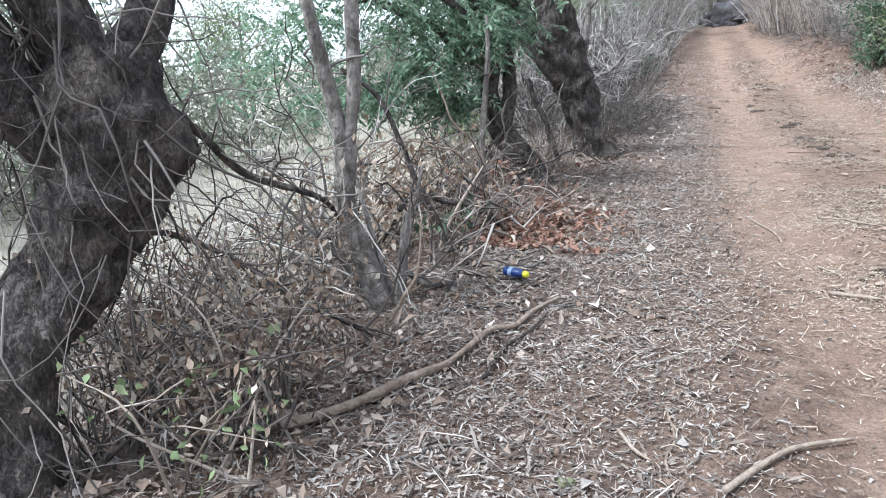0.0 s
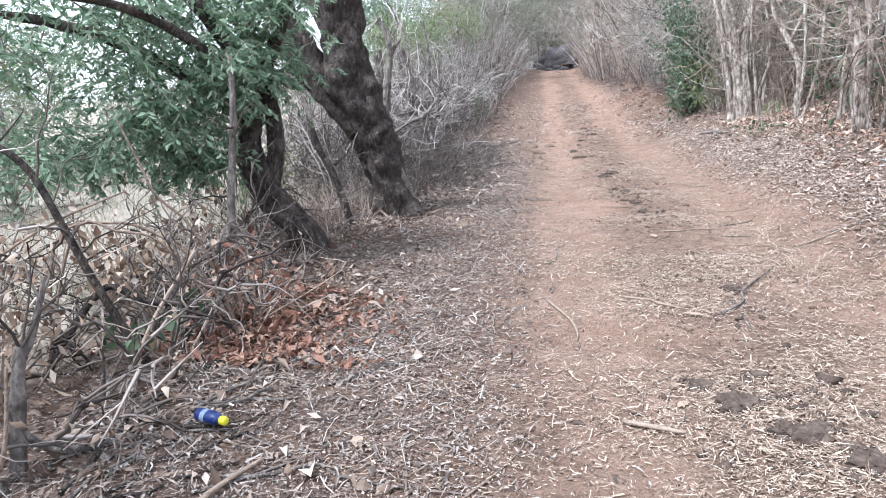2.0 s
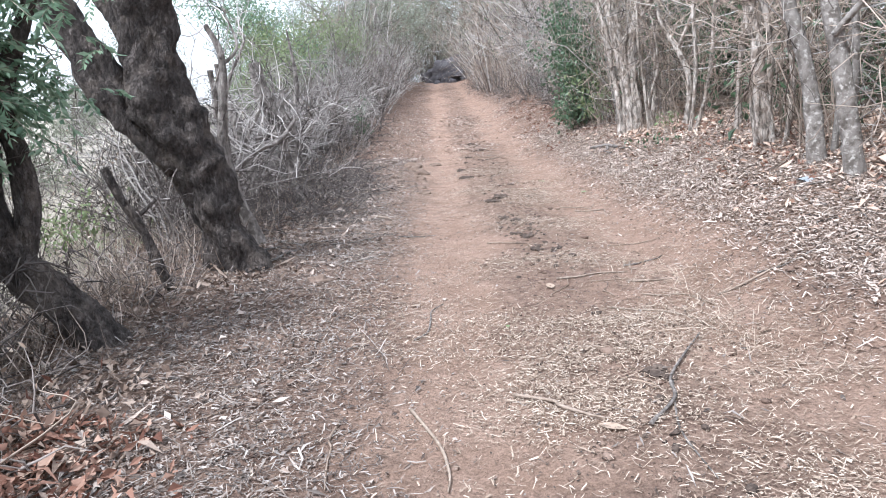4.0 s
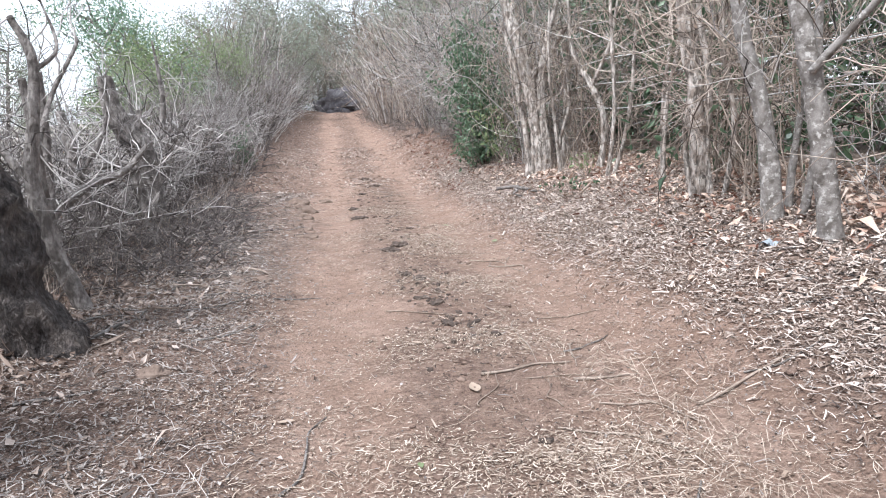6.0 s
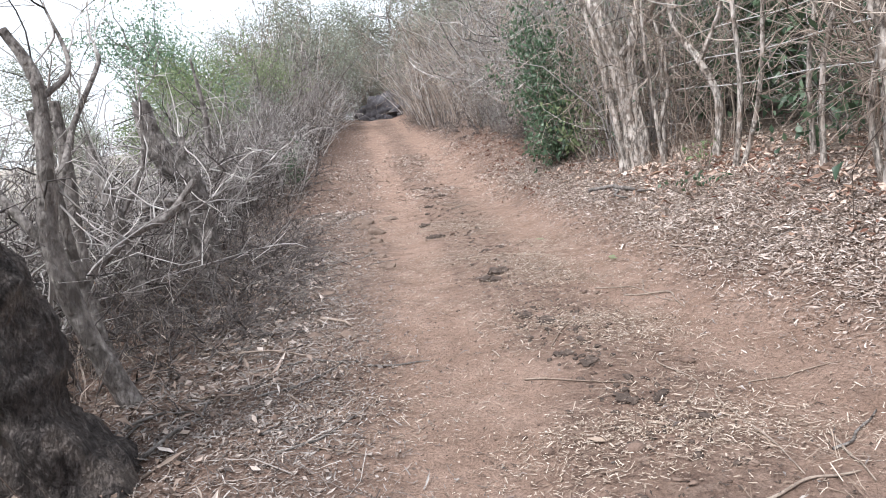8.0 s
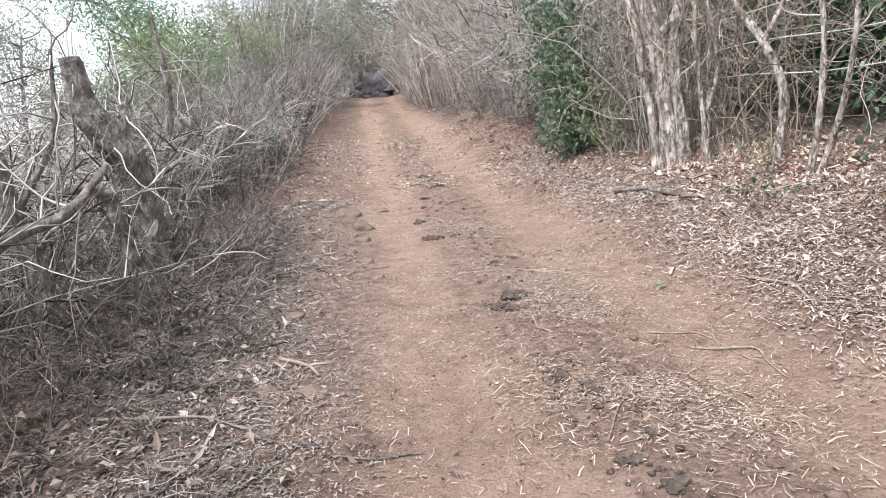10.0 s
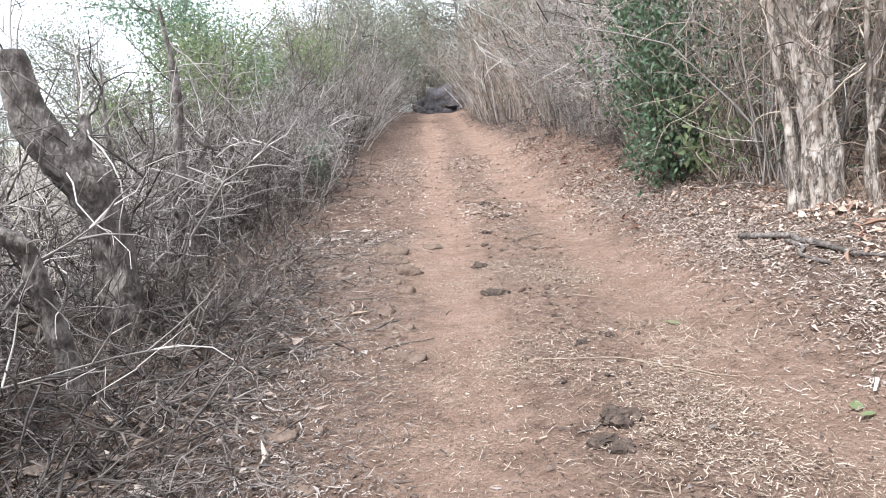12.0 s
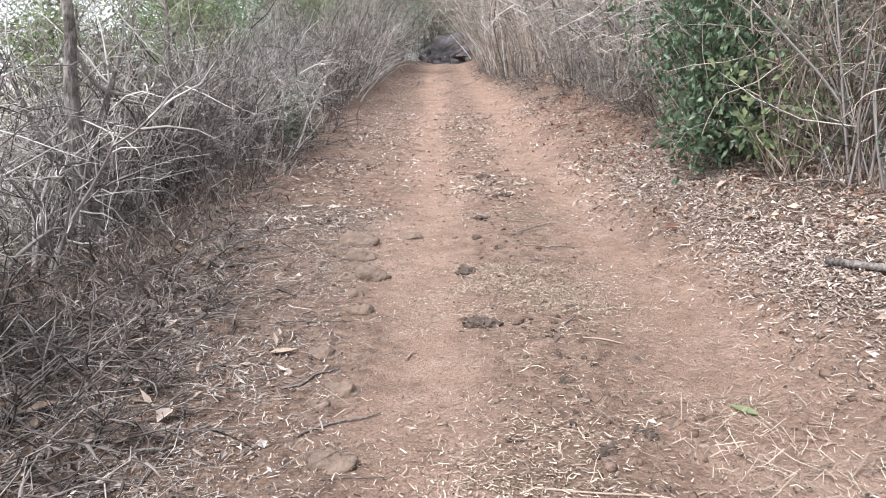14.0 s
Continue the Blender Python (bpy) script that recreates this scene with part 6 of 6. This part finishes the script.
scatter("bank_leaf_litter", [(5, 13, 3.25, 5.2, 15000), (13, 22, 3.25, 5.2, 15000), (5, 22, 5.2, 6.5, 4500), (22, 45, 3.1, 5.5, 7000), (5, 20, 6.5, 10, 2500)], 0.044, 0.018, BANK_LEAF, "thick pale dry leaves covering the bank", "leaf litter", 503, lift=0.016, tilt=0.24, soft_edge=0.16)
scatter("bank_large_leaf_litter", [(5, 13, 4.3, 6.2, 3600), (13, 20, 4.2, 6.2, 3600), (5, 20, 3.5, 4.3, 700)], 0.075, 0.034, LITTER_TAN, "large curled tan leaves heaped under the trees", "leaf litter", 513, lift=0.03, tilt=0.35)
scatter("bank_small_litter", [(5, 13, 3.15, 4.9, 14000), (13, 22, 3.15, 4.9, 14000), (22, 40, 2.9, 5, 5000)], 0.042, 0.015, LITTER_PALE, "grey-brown leaf scraps on the bank", "leaf litter", 504, tilt=0.3, soft_edge=0.15)
scatter("road_straw", [(0, 9, 1.0, 2.2, 4500), (9, 20, 1.05, 2.2, 6000), (0, 9, 2.1, 3.0, 2000), (9, 20, 2.1, 3.0, 1800), (0, 9, -0.6, 0.95, 2500), (9, 20, -0.4, 0.95, 2200), (20, 45, -0.5, 2.8, 2600)], 0.044, 0.0034, STRAW, "scattered dry straw on the road", "straw", 505, slim=True, tilt=0.12, clump=4.0)
scatter("road_chaff", [(1.5, 9, 0.9, 2.2, 42000), (9, 20, 0.95, 2.2, 42000), (1.5, 9, -0.4, 3.0, 36000), (9, 20, -0.4, 3.0, 32000)], 0.021, 0.0042, STRAW, "fine pale chaff on the road", "straw", 506, slim=True, tilt=0.16, clump=3.2, quads=1)
scatter("bank_shred_litter", [(5, 13, 2.95, 4.3, 17000), (13, 22, 2.95, 4.3, 17000), (5, 22, 4.3, 5.4, 6000)], 0.042, 0.0062, BANK_LEAF, "dense tan shreds of leaf and straw on the bank", "leaf litter", 544, slim=True, tilt=0.25, soft_edge=0.2, lift=0.02)
scatter("verge_flake_litter", [(1.5, 9, -1.75, 0.1, 17000), (9, 13, -1.5, 0.0, 7000)], 0.032, 0.010, LITTER_GREY, "brown flakes of broken dry leaf on the verge", "leaf litter", 526, tilt=0.22, soft_edge=0.3)
scatter("verge_chaff", [(1.5, 9, -1.7, 0.0, 12000), (9, 20, -1.5, 0.0, 16000), (5, 20, 2.8, 4.0, 16000)], 0.024, 0.0045, LITTER_GREY, "brown chaff of broken leaves on the verge", "leaf litter", 516, slim=True, tilt=0.2, quads=1)
scatter("verge_twig_litter", [(0, 9, -1.9, 0.1, 5000), (9, 20, -1.6, 0.0, 5500), (5, 22, 3.0, 4.8, 7000)], 0.10, 0.0042, TWIG_LITTER, "fine dry twig bits on the verge", "twig litter", 507, slim=True, tilt=0.2)
scatter("straw_heap", [(6.2, 8.8, 2.0, 2.7, 1500), (14.0, 15.0, 2.0, 2.7, 600), (3.6, 4.6, 1.9, 2.5, 500)], 0.10, 0.003, STRAW, "loose heap of pale straw on the road", "straw", 508, slim=True, lift=0.025, tilt=0.18)
scatter("rust_leaf_patch", [(4.75, 6.1, -1.75, -0.9, 1300)], 0.068, 0.032, LEAF_RUST, "patch of rust-red fallen leaves", "leaf litter", 509, lift=0.03, tilt=0.4)
scatter("far_road_litter", [(19, 30, -0.9, 0.5, 2600), (19, 30, 1.0, 2.1, 2200), (19, 30, 2.7, 3.6, 2600), (30, 55, -0.9, 0.3, 1500), (30, 55, 2.6, 3.6, 1500), (30, 55, 0.9, 2.0, 900)], 0.07, 0.024, LITTER_PALE, "dry leaves and straw strewn along the far lane", "leaf litter", 541, tilt=0.25, clump=1.6)
scatter("rust_bank_litter", [(7, 20, 3.9, 5.4, 1500), (18, 30, 3.0, 4.2, 1300)], 0.07, 0.034, LEAF_RUST, "rust-brown fallen leaves on the bank", "leaf litter", 542, lift=0.03, tilt=0.35)
scatter("trunk_foot_litter", [(5.6, 9.6, -2.4, -1.0, 2600), (1.5, 5, -2.2, -1.2, 900), (9.6, 18, -1.7, -0.8, 1500)], 0.06, 0.027, LEAF_BROWN, "brown curled leaves drifted round the trunks", "leaf litter", 543, lift=0.03, tilt=0.4)
scatter("road_crumbs", [(0, 22, 0.0, 3.0, 3200), (0, 22, 1.1, 2.0, 3400)], 0.016, 0.011, DUNG, "dark crumbs of soil and dung on the road", "crumbs", 510, tilt=0.3)


def clods(name, zones, size, material, label, seed):
    """Small rough lumps of earth, half sunk."""
    rng = np.random.default_rng(seed)
    bm = bmesh.new()
    bmesh.ops.create_icosphere(bm, subdivisions=1, radius=1.0)
    ball = np.array([tuple(v.co) for v in bm.verts])
    tri = np.array([[v.index for v in f.verts] for f in bm.faces])
    bm.free()
    V, F, k = [], [], 0
    for s0, s1, n0, n1, count in zones:
        for i in range(count):
            s, n = rng.uniform(s0, s1), rng.normal((n0 + n1) / 2, (n1 - n0) / 3.2)
            if 0.25 + 0.5 * lattice(np.array(s * 1.3), np.array(n * 1.9), seed) < rng.uniform(-0.2, 0.8):
                continue
            r = size * rng.lognormal(-0.25, 0.5)
            v = ball * (1 + 0.28 * rng.normal(size=(len(ball), 1))) * r * np.array([1.2, 0.9, 0.6])
            a = rng.uniform(0, 6.28)
            c, q = math.cos(a), math.sin(a)
            w = W(s, n, r * 0.2)
            V.append(np.stack([v[:, 0] * c - v[:, 1] * q + w.x, v[:, 0] * q + v[:, 1] * c + w.y, v[:, 2] + w.z], -1))
            F.append(tri + k)
            k += len(ball)
    return tagged(new(name, mesh_data(name, np.concatenate(V), np.concatenate(F), material)), label, "clods", kind="stuff")


clods("earth_clods", [(1.5, 20, 1.1, 2.1, 1500), (1.5, 20, -0.6, 0.3, 900), (4, 22, 2.6, 3.4, 700), (20, 34, 0.8, 2.0, 500)], 0.013, CLOD, "crumbled clods of brown earth on the lane", 551)
clods("dung_crumbs", [(3.5, 22, 1.25, 1.75, 700), (3.9, 4.9, 1.0, 1.9, 420), (8.9, 11.6, 1.3, 1.75, 260)], 0.016, DUNG, "dark crumbs of trodden dung on the lane", 552)


def field_grass():
    rng = np.random.default_rng(61)
    m = Mass()
    count = 15000
    s, n = rng.uniform(-3, 32, count), -2.7 - 8 * rng.uniform(0, 1, count) ** 1.5
    at = np.stack([s * UX + n * NX, s * UY + n * NY, ground_height(s, n) - 0.01], -1)
    al = np.stack([rng.normal(size=count) * 0.35, rng.normal(size=count) * 0.35, np.ones(count)], -1)
    m.leaves(at, al, 0.34, 0.012, rng, 0.25)
    return tagged(new("dry_grass", m.data("dry_grass", GRASS_DRY)), "pale dry standing grass in the field", "grass", kind="stuff")


field_grass()


def hedge_grass():
    rng = np.random.default_rng(62)
    m = Mass()
    s = np.concatenate([rng.uniform(15, 30, 1700), rng.uniform(5.4, 11, 900), rng.uniform(11, 24, 900)])
    n = np.concatenate([rng.normal(4.5, 0.2, 1700), rng.normal(-1.95, 0.28, 900), rng.normal(-1.75, 0.22, 900)])
    count = len(s)
    at = np.stack([s * UX + n * NX, s * UY + n * NY, ground_height(s, n) - 0.01], -1)
    al = np.stack([rng.normal(size=count) * 0.45, rng.normal(size=count) * 0.45, np.ones(count)], -1)
    m.leaves(at, al, 0.38, 0.007, rng, 0.3)
    return tagged(new("withered_stalks", m.data("withered_stalks", TWIG_TAN)), "withered brown stalks at the hedge foot", "grass", kind="stuff")


hedge_grass()
